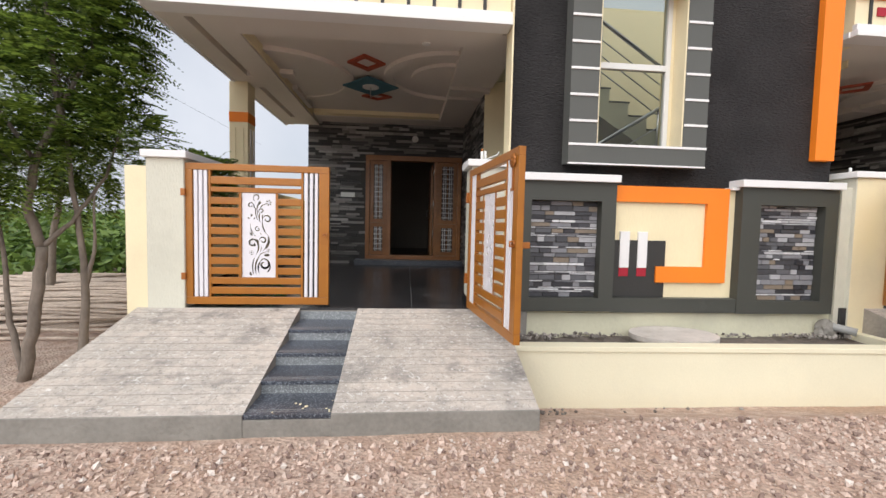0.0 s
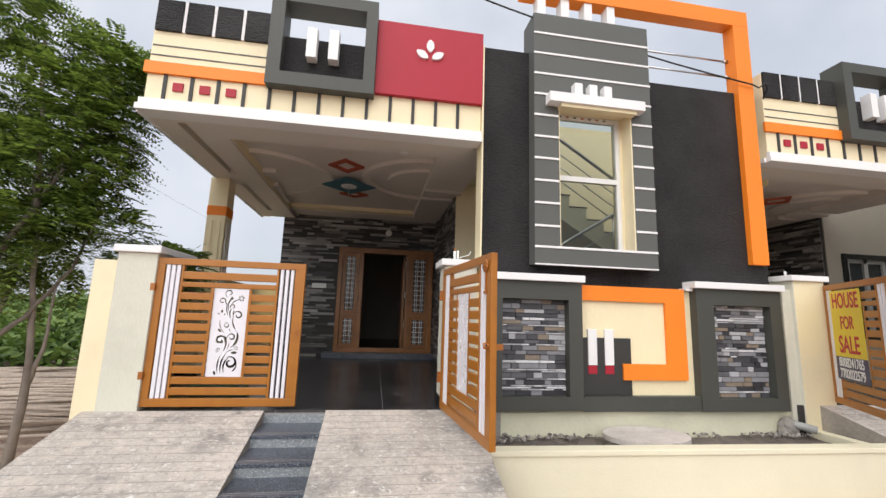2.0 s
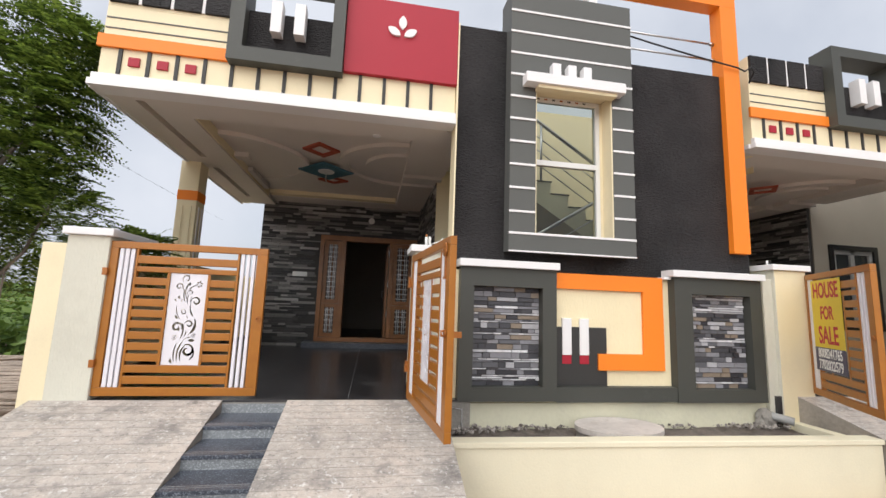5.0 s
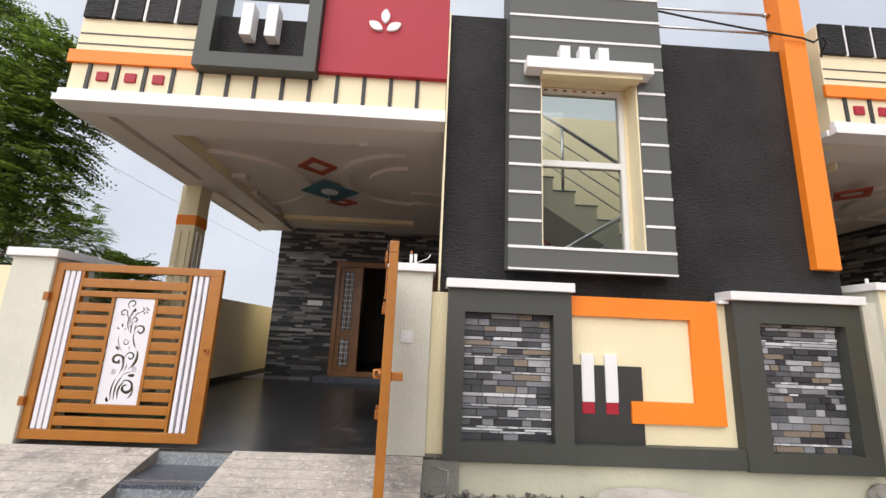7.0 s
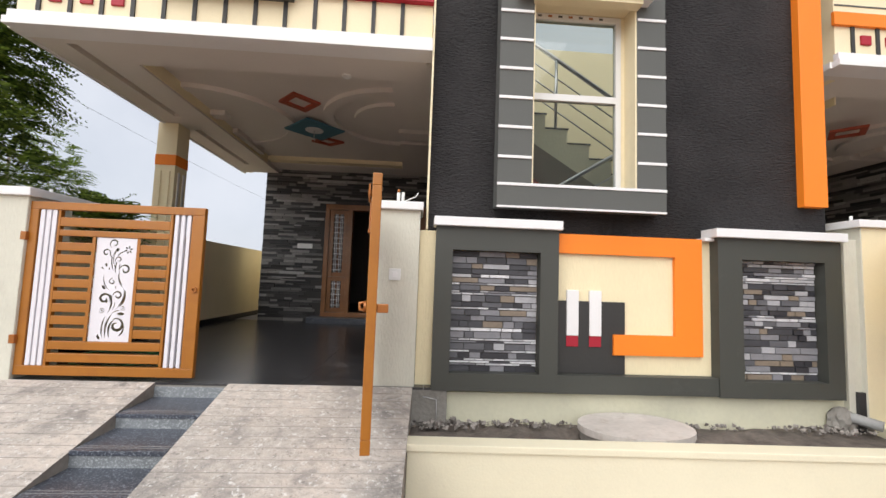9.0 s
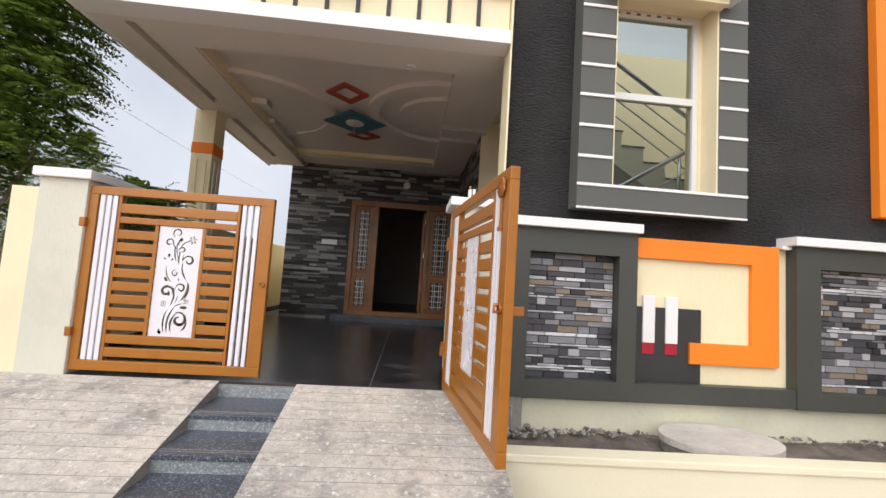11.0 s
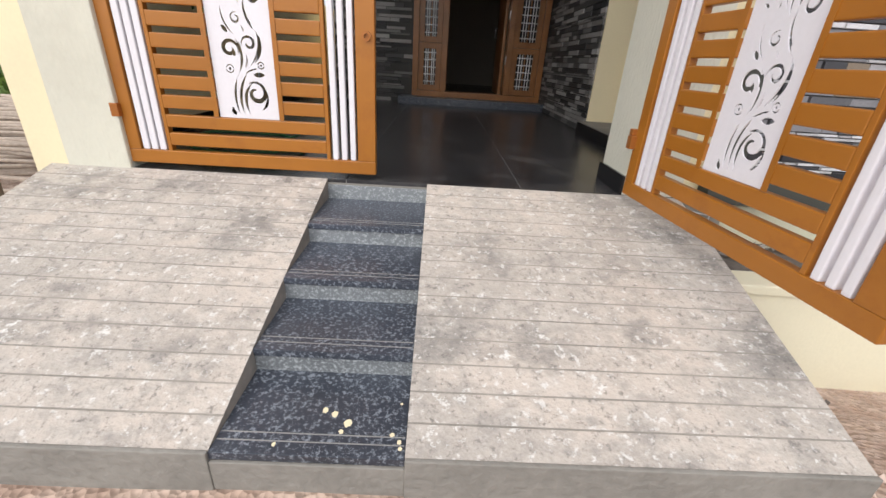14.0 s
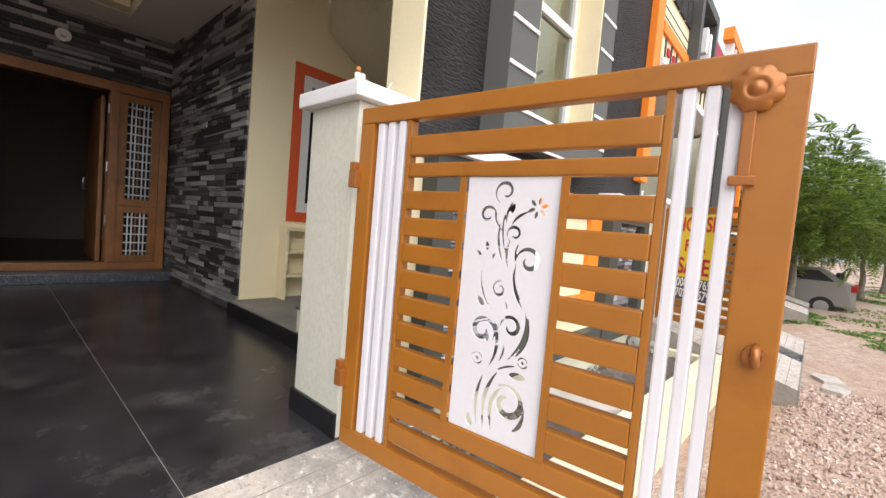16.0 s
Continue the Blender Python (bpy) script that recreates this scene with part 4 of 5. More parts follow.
stair("stairs_lower", "lower flight of pale plastered stairs with steel railing", 11, 1.16, 0.78, 0.27, 0.165, 4.84, 5.75, 5.72)
stair("stairs_upper", "upper flight of pale plastered stairs with steel railing", 7, 4.0, 2.595, -0.287, 0.185, 5.95, 6.98, 5.98)
setting("stair_landing", boxes((4.0, 4.75, 4.82, 7.0, 2.435, 2.595), bevel=0.003), "pale", "stair landing slab", "landing")
setting("terrace_slab", boxes((1.06, 1.98, 4.82, 7.0, 3.9, 4.05), bevel=0), "pale", "terrace slab at the stair head", "roof")
setting("stair_soffit_wall", boxes((1.2, 2.0, 5.85, 5.95, 3.7, 3.9), bevel=0), "pale", "beam at the stair head", "beam")

# ---- side window and shelf niche in the cream wall ----
win2 = (thing("window_2", "grey-framed window with a red-orange painted border", "window", (0, 0, 0), kind="structure"))
part("border", boxes((1.66, 1.76, 6.985, 6.999, 1.56, 3.16), (2.75, 2.85, 6.985, 6.999, 1.56, 3.16), (1.76, 2.75, 6.985, 6.999, 3.06, 3.16), (1.76, 2.75, 6.985, 6.999, 1.56, 1.66), bevel=0.002), "rust_orange", win2, "red-orange painted border")
part("frame", boxes((1.76, 1.86, 7.0, 7.08, 1.66, 3.06), (2.65, 2.75, 7.0, 7.08, 1.66, 3.06), (1.86, 2.65, 7.0, 7.08, 2.96, 3.06), (1.86, 2.65, 7.0, 7.08, 1.66, 1.76), (2.22, 2.29, 7.0, 7.08, 1.76, 2.96), bevel=0.004), "plastic", win2, "pale frame")
part("pane", boxes((1.86, 2.65, 7.05, 7.055, 1.76, 2.96), bevel=0), "dark_glass", win2, "dark glass")
niche = thing("shelf_niche", "cream wall shelves below the window", "shelf", (1.60, 7.0, 0.78), kind="structure")
part("frame", boxes((0, 0.03, -0.16, -0.002, 0, 0.72), (0.6, 0.63, -0.16, -0.002, 0, 0.72), (0.03, 0.6, -0.16, -0.002, 0.69, 0.72), bevel=0.003), "cream", niche)
for z in (0.22, 0.46):
    part("shelf", boxes((0.03, 0.6, -0.155, -0.002, z, z + 0.025), bevel=0.003), "cream", niche, "cream shelf board")

# ---- entrance door ----
door = repeat(thing("door_1", "varnished teak entrance with grilled sidelights and open doorway", "door", (-0.90, 9.40, 0.76), kind="structure"))
DW, DH = 2.11, 2.28
OX0, OX1 = 0.55, 1.50
part("sill", boxes((0, DW, 0, 0.2, 0, 0.09), bevel=0.006), "wood", door, "teak sill")
part("head", boxes((0, DW, 0, 0.2, DH - 0.11, DH), bevel=0.006), "wood", door, "teak head")
for x0, x1 in ((0, 0.09), (OX0 - 0.09, OX0), (OX1, OX1 + 0.09), (DW - 0.09, DW)):
    part("jamb", boxes((x0, x1, 0, 0.2, 0.09, DH - 0.11), bevel=0.006), "wood", door, "teak jamb")
for a, b in ((0.092, OX0 - 0.092), (OX1 + 0.092, DW - 0.092)):
    for z0, z1 in ((0.095, 0.80), (0.805, DH - 0.115)):
        s = 0.085
        leaf = part("panel", boxes((a, a + s, 0.03, 0.09, z0, z1), (b - s, b, 0.03, 0.09, z0, z1), (a + s, b - s, 0.03, 0.09, z0, z0 + s), (a + s, b - s, 0.03, 0.09, z1 - s, z1), bevel=0.005), "wood", door, "teak sidelight panel")
        u0, u1, v0, v1 = a + s, b - s, z0 + s, z1 - s
        nv = max(3, int((v1 - v0) / 0.10))
        for i in (1, 2, 4, 5):
            x = u0 + (u1 - u0) * i / 6
            part("bar", tube([(x, 0.05, v0), (x, 0.05, v1)], 0.0085, 6), "grille", leaf, "steel grille bar")
        for i in range(nv):
            z = v0 + (v1 - v0) * (i + 0.5) / nv
            part("bar", tube([(u0, 0.048, z), (u1, 0.048, z)], 0.0085, 6), "grille", leaf, "steel grille bar")
        part("mid_rail", boxes((u0, u1, 0.05, 0.075, (v0 + v1) / 2 - 0.008, (v0 + v1) / 2 + 0.008), ((u0 + u1) / 2 - 0.008, (u0 + u1) / 2 + 0.008, 0.048, 0.077, v0, v1), bevel=0), "wood", leaf, "teak glazing bar")
        part("backing", boxes((u0, u1, 0.078, 0.086, v0, v1), bevel=0), "dark_glass", leaf, "dark glass behind the grille")
for z in (0.55, 1.2, 1.9):
    part("hinge", boxes((OX1 - 0.012, OX1, 0.05, 0.07, z, z + 0.12), bevel=0.002), "steel", door, "steel hinge")
setting("door_step", boxes((-1.1, 1.25, 9.12, 9.5, FLOOR, FLOOR + 0.108), bevel=0.006), "granite", "black granite threshold step under the entrance", "step")
leaf2 = thing("door_leaf", "dark teak inner door leaf standing open", "door", (0.59, 9.66, 0.84))
part("leaf", boxes((-0.045, 0, 0, 0.88, 0, 2.05), bevel=0.006), "wood", leaf2)
part("handle", tube([(-0.05, 0.8, 0.9), (-0.09, 0.8, 0.9), (-0.09, 0.8, 1.05), (-0.05, 0.8, 1.05)], 0.009), "steel", leaf2, "steel pull handle")

# ---- gates ----
def scroll(cx, cz, r, start, turns, sense, wmax):
    """A tapering spiral cut."""
    mid = []
    n = 30
    for i in range(n + 1):
        t = i / n
        a = start + sense * turns * 2 * math.pi * t
        rr = r * (1 - 0.72 * t)
        mid.append((cx + rr * math.cos(a), cz + rr * math.sin(a), wmax * (0.12 + math.sin(math.pi * t) ** 0.8 * 0.88) / 2))
    return ribbon(mid)


def ribbon(mid):
    """The middle line of a cut, filled in so that its round stations run together."""
    out = []
    for (x0, z0, w0), (x1, z1, w1) in zip(mid, mid[1:]):
        for k in range(4):
            f = k / 4
            out.append((x0 + (x1 - x0) * f, z0 + (z1 - z0) * f, 1.06 * (w0 + (w1 - w0) * f)))
    return out


def swoop(p0, p1, p2, wmax):
    mid = []
    for i in range(17):
        t = i / 16
        x = (1 - t) ** 2 * p0[0] + 2 * t * (1 - t) * p1[0] + t * t * p2[0]
        z = (1 - t) ** 2 * p0[1] + 2 * t * (1 - t) * p1[1] + t * t * p2[1]
        mid.append((x, z, wmax * (0.06 + math.sin(math.pi * t)) / 2))
    return ribbon(mid)


def dot(cx, cz, r):
    return [(cx, cz, r)]


def leaf_cut(cx, cz, ang, ln, w):
    c, s = math.cos(ang), math.sin(ang)
    return ribbon([(cx + ln * i / 12 * c, cz + ln * i / 12 * s, w * math.sin(math.pi * i / 12)) for i in range(13)])


def cut_sheet(w, h, cuts, thick, cell=0.004):
    """A sheet in x and z pierced by the cuts: a grid trimmed where the distance to the cuts changes sign."""
    nx, nz = int(round(w / cell)), int(round(h / cell))
    gx, gz = np.meshgrid(np.linspace(0, w, nx + 1), np.linspace(0, h, nz + 1))
    f = np.full(gx.shape, 1.0)
    for cut in cuts:
        for x, z, r in cut:
            if r > 0.0006:
                a, b = max(0, int((x - r) / cell) - 3), min(nx, int((x + r) / cell) + 4)
                c, d = max(0, int((z - r) / cell) - 3), min(nz, int((z + r) / cell) + 4)
                if a <= b and c <= d:
                    win = f[c:d + 1, a:b + 1]
                    np.minimum(win, np.hypot(gx[c:d + 1, a:b + 1] - x, gz[c:d + 1, a:b + 1] - z) - r, out=win)
    f[0, :] = f[-1, :] = f[:, 0] = f[:, -1] = 1.0
    verts, faces, index, open_edges = [], [], {}, {}

    def vert(key, x, z):
        if key not in index:
            index[key] = len(verts) // 2
            verts.extend([(x, -thick / 2, z), (x, thick / 2, z)])
        return index[key]

    for k in range(nz):
        for i in range(nx):
            corners = ((i, k), (i + 1, k), (i + 1, k + 1), (i, k + 1))
            ring = []
            for (i0, k0), (i1, k1) in zip(corners, corners[1:] + corners[:1]):
                f0, f1 = f[k0, i0], f[k1, i1]
                if f0 > 0:
                    ring.append(vert((i0, k0), gx[k0, i0], gz[k0, i0]))
                if (f0 > 0) != (f1 > 0):
                    u = f0 / (f0 - f1)
                    key = ((i0, k0), (i1, k1)) if (i0, k0) < (i1, k1) else ((i1, k1), (i0, k0))
                    ring.append(vert(key, gx[k0, i0] + u * (gx[k1, i1] - gx[k0, i0]), gz[k0, i0] + u * (gz[k1, i1] - gz[k0, i0])))
            if len(ring) > 2:
                faces.append([2 * v for v in ring])
                faces.append([2 * v + 1 for v in reversed(ring)])
                for a, b in zip(ring, ring[1:] + ring[:1]):
                    if (b, a) in open_edges:
                        del open_edges[(b, a)]
                    else:
                        open_edges[(a, b)] = True
    faces += [[2 * b, 2 * a, 2 * a + 1, 2 * b + 1] for a, b in open_edges]
    me = bpy.data.meshes.new("ornament_panel")
    me.from_pydata(verts, [], faces)
    me.materials.append(M["gate_white"])
    return me


def ornament():
    """The cut vine scrollwork on a panel 0.325 wide and 0.85 high, from its lower left corner."""
    cuts = [
        swoop((0.1148, 0.0089), (0.0786, 0.1217), (0.1271, 0.2183), 0.012), swoop((0.1398, 0.0089), (0.1011, 0.1396), (0.1819, 0.238), 0.014), swoop((0.1689, 0.0179), (0.1273, 0.1306), (0.2001, 0.1843), 0.015),
        scroll(0.2131, 0.1324, 0.0609, 2.3, 1.15, -1, 0.022), leaf_cut(0.0903, 0.0179, 2.2, 0.034, 0.011), leaf_cut(0.081, 0.0412, 2.0, 0.02, 0.005),
        swoop((0.2313, 0.0465), (0.2754, 0.068), (0.2725, 0.1396), 0.013), leaf_cut(0.2079, 0.2255, 0.05, 0.062, 0.012), swoop((0.1597, 0.2255), (0.2007, 0.2541), (0.242, 0.2595), 0.007),
        scroll(0.1008, 0.3472, 0.0483, 5.6, 1.2, 1, 0.019), scroll(0.2025, 0.3758, 0.0394, 3.6, 1.15, -1, 0.014), swoop((0.139, 0.238), (0.171, 0.2971), (0.1513, 0.3865), 0.013),
        swoop((0.1645, 0.2469), (0.1922, 0.2917), (0.1834, 0.3257), 0.007), swoop((0.2162, 0.2756), (0.2769, 0.3364), (0.2586, 0.4187), 0.012), swoop((0.1452, 0.4044), (0.0664, 0.4617), (0.0828, 0.5583), 0.008),
        leaf_cut(0.1016, 0.4223, 2.3, 0.045, 0.01), leaf_cut(0.1218, 0.3096, 1.7, 0.04, 0.009), leaf_cut(0.2549, 0.3865, 1.4, 0.03, 0.006),
        scroll(0.1503, 0.4903, 0.0286, 0.8, 1.25, 1, 0.009), swoop((0.17, 0.4617), (0.1866, 0.4402), (0.182, 0.4223), 0.006), swoop((0.2433, 0.4331), (0.1961, 0.4796), (0.1938, 0.5619), 0.01),
        leaf_cut(0.0741, 0.5923, 2.6, 0.028, 0.006), leaf_cut(0.0929, 0.6084, 1.7, 0.034, 0.008), leaf_cut(0.1129, 0.5834, 1.2, 0.026, 0.005),
        scroll(0.2419, 0.5905, 0.0447, 3.4, 1.15, -1, 0.015), swoop((0.1786, 0.5476), (0.1499, 0.6048), (0.1784, 0.6657), 0.01), swoop((0.1583, 0.5655), (0.1163, 0.6406), (0.1352, 0.7194), 0.01),
        swoop((0.1978, 0.5691), (0.1866, 0.6227), (0.2095, 0.6478), 0.007), scroll(0.1859, 0.6711, 0.0304, 4.4, 1.1, -1, 0.01), scroll(0.0838, 0.7265, 0.0340, 5.6, 1.15, 1, 0.011),
        swoop((0.1434, 0.6764), (0.106, 0.7086), (0.1081, 0.7444), 0.007), scroll(0.1419, 0.8035, 0.0412, 4.6, 1.1, -1, 0.011), swoop((0.1551, 0.6943), (0.1432, 0.7337), (0.1782, 0.7838), 0.009),
        swoop((0.1692, 0.6907), (0.186, 0.7337), (0.2366, 0.7444), 0.009), leaf_cut(0.1682, 0.7337, 1.3, 0.036, 0.008),
        swoop((0.1271, 0.2183), (0.1861, 0.3096), (0.128, 0.4152), 0.01), swoop((0.1788, 0.2469), (0.2887, 0.3543), (0.2375, 0.4545), 0.01), swoop((0.2375, 0.4545), (0.177, 0.5189), (0.2057, 0.5834), 0.01), swoop((0.1667, 0.5869), (0.1291, 0.6764), (0.1496, 0.7516), 0.008),
    ]
    for cx, cz, r in ((0.0897, 0.2505, 0.019), (0.2536, 0.2738, 0.016)):
        cuts.append(dot(cx, cz, 0.38 * r))
        for a0 in (0.2, 3.34):
            cuts.append(ribbon([(cx + r * math.cos(a0 + 2.7 * i / 10), cz + r * math.sin(a0 + 2.7 * i / 10), 0.0026) for i in range(11)]))
    for k in range(6):
        a = 0.3 + k * 1.047
        cuts.append(leaf_cut(0.2569 + 0.008 * math.cos(a), 0.7552 + 0.008 * math.sin(a), a, 0.028, 0.006))
    return cuts


ORNAMENT = cut_sheet(0.325, 0.85, ornament(), 0.006)


def gate(name, label, at, turn, sign=False, bars=(0.085, 0.132, 0.179)):
    """A gate leaf 1.4 by 1.4 m, hinged at its origin, reaching along +x."""
    g = thing(name, label, "gate", at, group="gate leaves")
    W, H = 1.40, 1.405
    d0, d1 = -0.025, 0.025
    part("rail", boxes((0, W, d0, d1, H - 0.065, H), bevel=0.005), "gate", g, "ochre top rail")
    part("rail", boxes((0, W, d0, d1, 0, 0.075), bevel=0.005), "gate", g, "ochre bottom rail")
    part("stile", boxes((0, 0.075, d0, d1, 0.075, H - 0.065), bevel=0.005), "gate", g, "ochre stile")
    part("stile", boxes((W - 0.10, W, d0, d1, 0.075, H - 0.065), bevel=0.005), "gate", g, "ochre stile")
    x_in0, x_in1 = bars[2] + 0.048, 1.142
    part("post", boxes((x_in0, x_in0 + 0.02, d0 + 0.005, d1 - 0.005, 0.075, H - 0.065), bevel=0.003), "gate", g, "ochre upright")
    part("post", boxes((x_in1 - 0.02, x_in1, d0 + 0.005, d1 - 0.005, 0.075, H - 0.065), bevel=0.003), "gate", g, "ochre upright")
    for xs in (bars, (1.156, 1.206, 1.256)):
        for x in xs:
            part("white_bar", boxes((x, x + (0.035 if x < 0.5 else 0.031), -0.018, 0.018, 0.075, H - 0.065), bevel=0.006), "gate_white", g, "white square bar")
    px0, pz0 = 0.545, 0.275
    pw, ph = 0.325, 0.85
    a, b = x_in0 + 0.02, x_in1 - 0.02
    for z0, z1 in ((0.105, 0.175), (1.205, 1.28)):
        part("slat", boxes((a, b, -0.02, 0.02, z0, z1), bevel=0.006), "gate", g, "ochre slat")
    part("slat", boxes((a, b, -0.02, 0.02, 0.205, 0.273), bevel=0.006), "gate", g, "ochre slat")
    part("slat", boxes((a, b, -0.02, 0.02, 1.127, 1.177), bevel=0.006), "gate", g, "ochre slat")
    for i in range(8):
        z = 0.305 + 0.1 * i
        for u0, u1 in ((a, px0 - 0.002), (px0 + pw + 0.002, b)):
            part("slat", boxes((u0, u1, -0.02, 0.02, z, z + 0.07), bevel=0.006), "gate", g, "ochre slat")
    for x in (px0 - 0.028, px0 + pw + 0.003):
        part("upright", boxes((x, x + 0.025, -0.024, -0.0205, pz0, pz0 + ph), bevel=0.0), "gate", g, "ochre upright")
    if not sign:
        pl = new("ornament_panel", ORNAMENT)
        pl.parent, pl.location = g, (px0, -0.008, pz0)
        tagged(pl, "white sheet panel cut with scrollwork")
    for z in (0.30, 1.13):
        part("hinge", boxes((-0.022, 0.02, -0.056, -0.018, z - 0.05, z + 0.02), (-0.026, 0.004, -0.05, -0.02, z + 0.02, z + 0.055), bevel=0.004), "copper", g, "brown hinge block")
    part("latch_ring", arc_strip(W - 0.04, 0.0, 0.012, 0.024, 0, 2 * math.pi, 0, 0.012), "copper", g, "brown latch ring").matrix_basis = Matrix.Translation((0, -0.028, 0.72)) @ Matrix.Rotation(radians(90), 4, "X")
    if not sign and turn:
        part("latch_tab", boxes((W - 0.03, W - 0.018, 0.025, 0.085, 0.69, 0.735), bevel=0.005), "copper", g, "brown latch tab")
    g.rotation_euler = (0, 0, radians(turn))
    return g


gate_l = gate("gate", "ochre slatted steel gate leaf, nearly shut, with white scrollwork panel", (-2.18, 4.512, 0.682), 0)
gate_r = gate("gate", "ochre slatted steel gate leaf standing open with a gold flower knob", (0.668, 4.415, 0.682), -84.5, bars=(0.092, 0.148, 0.204))


def flower(parent, x, z, y):
    """A pressed rosette: a scalloped dish with a ring and a boss."""
    bm = bmesh.new()
    n, rings = 64, ((0.0, -0.012), (0.012, -0.011), (0.016, -0.004), (0.021, -0.004), (0.026, -0.009), (0.031, -0.004), (0.046, -0.007), (0.050, 0.002))
    prev = None
    for r, d in rings:
        ring = []
        for k in range(n):
            a = 2 * math.pi * k / n
            q = r * (1 + (0.13 * abs(math.sin(4 * a)) - 0.06 if r > 0.04 else 0))
            ring.append(bm.verts.new((x + q * math.cos(a), y + d, z + q * math.sin(a))))
        if prev:
            for k in range(n):
                bm.faces.new((prev[k], prev[(k + 1) % n], ring[(k + 1) % n], ring[k])).smooth = True
        prev = ring
    bmesh.ops.remove_doubles(bm, verts=bm.verts[:], dist=0.0001)
    part("rosette", bm, "copper", parent, "gold-brown flower rosette")
    part("stem", tube([(x, y, z), (x, y + 0.012, z)], 0.02, 12), "copper", parent)


flower(gate_r, 1.305, 1.315, -0.036)
part("lever", boxes((1.285, 1.31, -0.034, -0.025, 1.12, 1.28), (1.27, 1.322, -0.038, -0.025, 1.10, 1.122), bevel=0.003), "copper", gate_r, "gold-brown drop lever")
part("handle", tube([(1.36, -0.025, 0.70), (1.36, -0.06, 0.705), (1.36, -0.06, 0.735), (1.36, -0.025, 0.74)], 0.009), "copper", gate_r, "brown pull handle")

# next plot's gate with the notice
gate_n = gate("gate", "ochre slatted gate leaf of the next house, standing open", (5.55, 4.48, 0.72), -121, sign=True)
notice = thing("sale_notice", "yellow and navy printed sale notice tied to the gate", "sign", (5.55, 4.48, 0.72))
notice.rotation_euler = (0, 0, radians(-121))
part("sheet", boxes((0.20, 0.86, -0.031, -0.027, 0.56, 1.32), bevel=0), "yellow_sheet", notice, "yellow upper sheet")
part("strip", boxes((0.20, 0.86, -0.031, -0.027, 0.30, 0.559), bevel=0), "navy_sheet", notice, "navy lower strip")


def words(text, size, x, z, material, parent, wide=1.0):
    cu = bpy.data.curves.new("text", "FONT")
    cu.body, cu.size, cu.align_x, cu.extrude, cu.offset = text, size, "CENTER", 0.001, size * 0.02
    tmp = bpy.data.objects.new("tmp", cu)
    me = bpy.data.meshes.new_from_object(tmp)
    bpy.data.objects.remove(tmp)
    bm = bmesh.new()
    bm.from_mesh(me)
    bpy.data.meshes.remove(me)
    for v in bm.verts:
        v.co = (x + v.co.x * wide, -0.0325 - v.co.z, z + v.co.y)
    return part("lettering", bm, material, parent, "printed lettering")


words("HOUSE", 0.24, 0.53, 1.12, "crimson_ink", notice, 0.74)
words("FOR", 0.20, 0.53, 0.88, "crimson_ink", notice, 0.76)
words("SALE", 0.27, 0.53, 0.61, "crimson_ink", notice, 0.76)
words("8008241765", 0.145, 0.53, 0.45, "white_ink", notice, 0.72)
words("7702022579", 0.145, 0.53, 0.325, "white_ink", notice, 0.72)

pier_next = pier("gate_pier", 5.08, 5.53, 4.46, 4.9, 0.07, 2.17, "cream gate pier with white cap beside the next gate", (5.02, 5.57, 4.42, 4.95))
for child in pier_next.children:
    if child.name.startswith("shaft"):
        child.data.materials[0] = M["cream"]
part("side_face", boxes((-0.012, 0, 0.002, 0.438, 0, 2.095), bevel=0.002), "pier", pier_next, "pale plaster side face")
cond3 = thing("conduit", "short white conduit stub on the next pier cap", "conduit", (5.25, 4.7, 2.24))
part("tube", tube([(0, 0, 0), (0, 0, 0.08)], 0.014), "plastic", cond3)

# ---- small fixtures ----
sw = thing("switch_plate", "white switch plate on the gate pier", "switch", (0.829, 4.489, 1.588))
part("plate", boxes((-0.05, 0.05, -0.012, 0, -0.05, 0.05), bevel=0.004), "plastic", sw)
part("button", boxes((-0.02, 0.02, -0.016, -0.012, -0.025, 0.025), bevel=0.002), "white", sw)
cond = thing("conduit", "two white conduit stubs with a loose wire on the pier cap", "conduit", (0.82, 4.72, 2.216))
part("tube", tube([(0, 0, 0), (0, 0, 0.13)], 0.016), "plastic", cond)
part("tube", tube([(0.04, 0.02, 0), (0.04, 0.02, 0.14)], 0.016), "plastic", cond)
part("tip", tube([(0, 0, 0.13), (0, 0, 0.16)], 0.013), "copper", cond, "brown taped end")
part("wire", tube([(0.05, 0.0, 0.05), (0.1, -0.02, 0.07), (0.16, -0.04, 0.09), (0.18, -0.04, 0.13)], 0.005, 6), "plastic", cond, "pale wire")
cond2 = thing("conduit", "short white conduit stub on the pier cap", "conduit", (-2.38, 4.9, 2.192))
part("tube", tube([(0, 0, 0), (0, 0, 0.07)], 0.014), "plastic", cond2)
meter = thing("name_plate", "small white plate on the slate wall", "name plate", (-1.29, 9.478, 2.165))
part("plate", boxes((-0.15, 0.15, -0.026, 0, -0.05, 0.05), bevel=0.003), "plastic", meter)
bulb = thing("wall_lamp_holder", "round white lamp holder over the entrance", "lamp holder", (0.165, 9.47, 3.42))
part("base", arc_strip(0, 0, 0.0, 0.07, 0, 2 * math.pi, 0, 0.02), "plastic", bulb).matrix_basis = Matrix.Rotation(radians(90), 4, "X")
part("socket", tube([(0, -0.02, 0), (0, -0.09, 0)], 0.03, 12), "plastic", bulb)
hose = thing("garden_hose", "green garden hose lying in loops on the porch floor", "hose", (-1.75, 5.05, FLOOR))
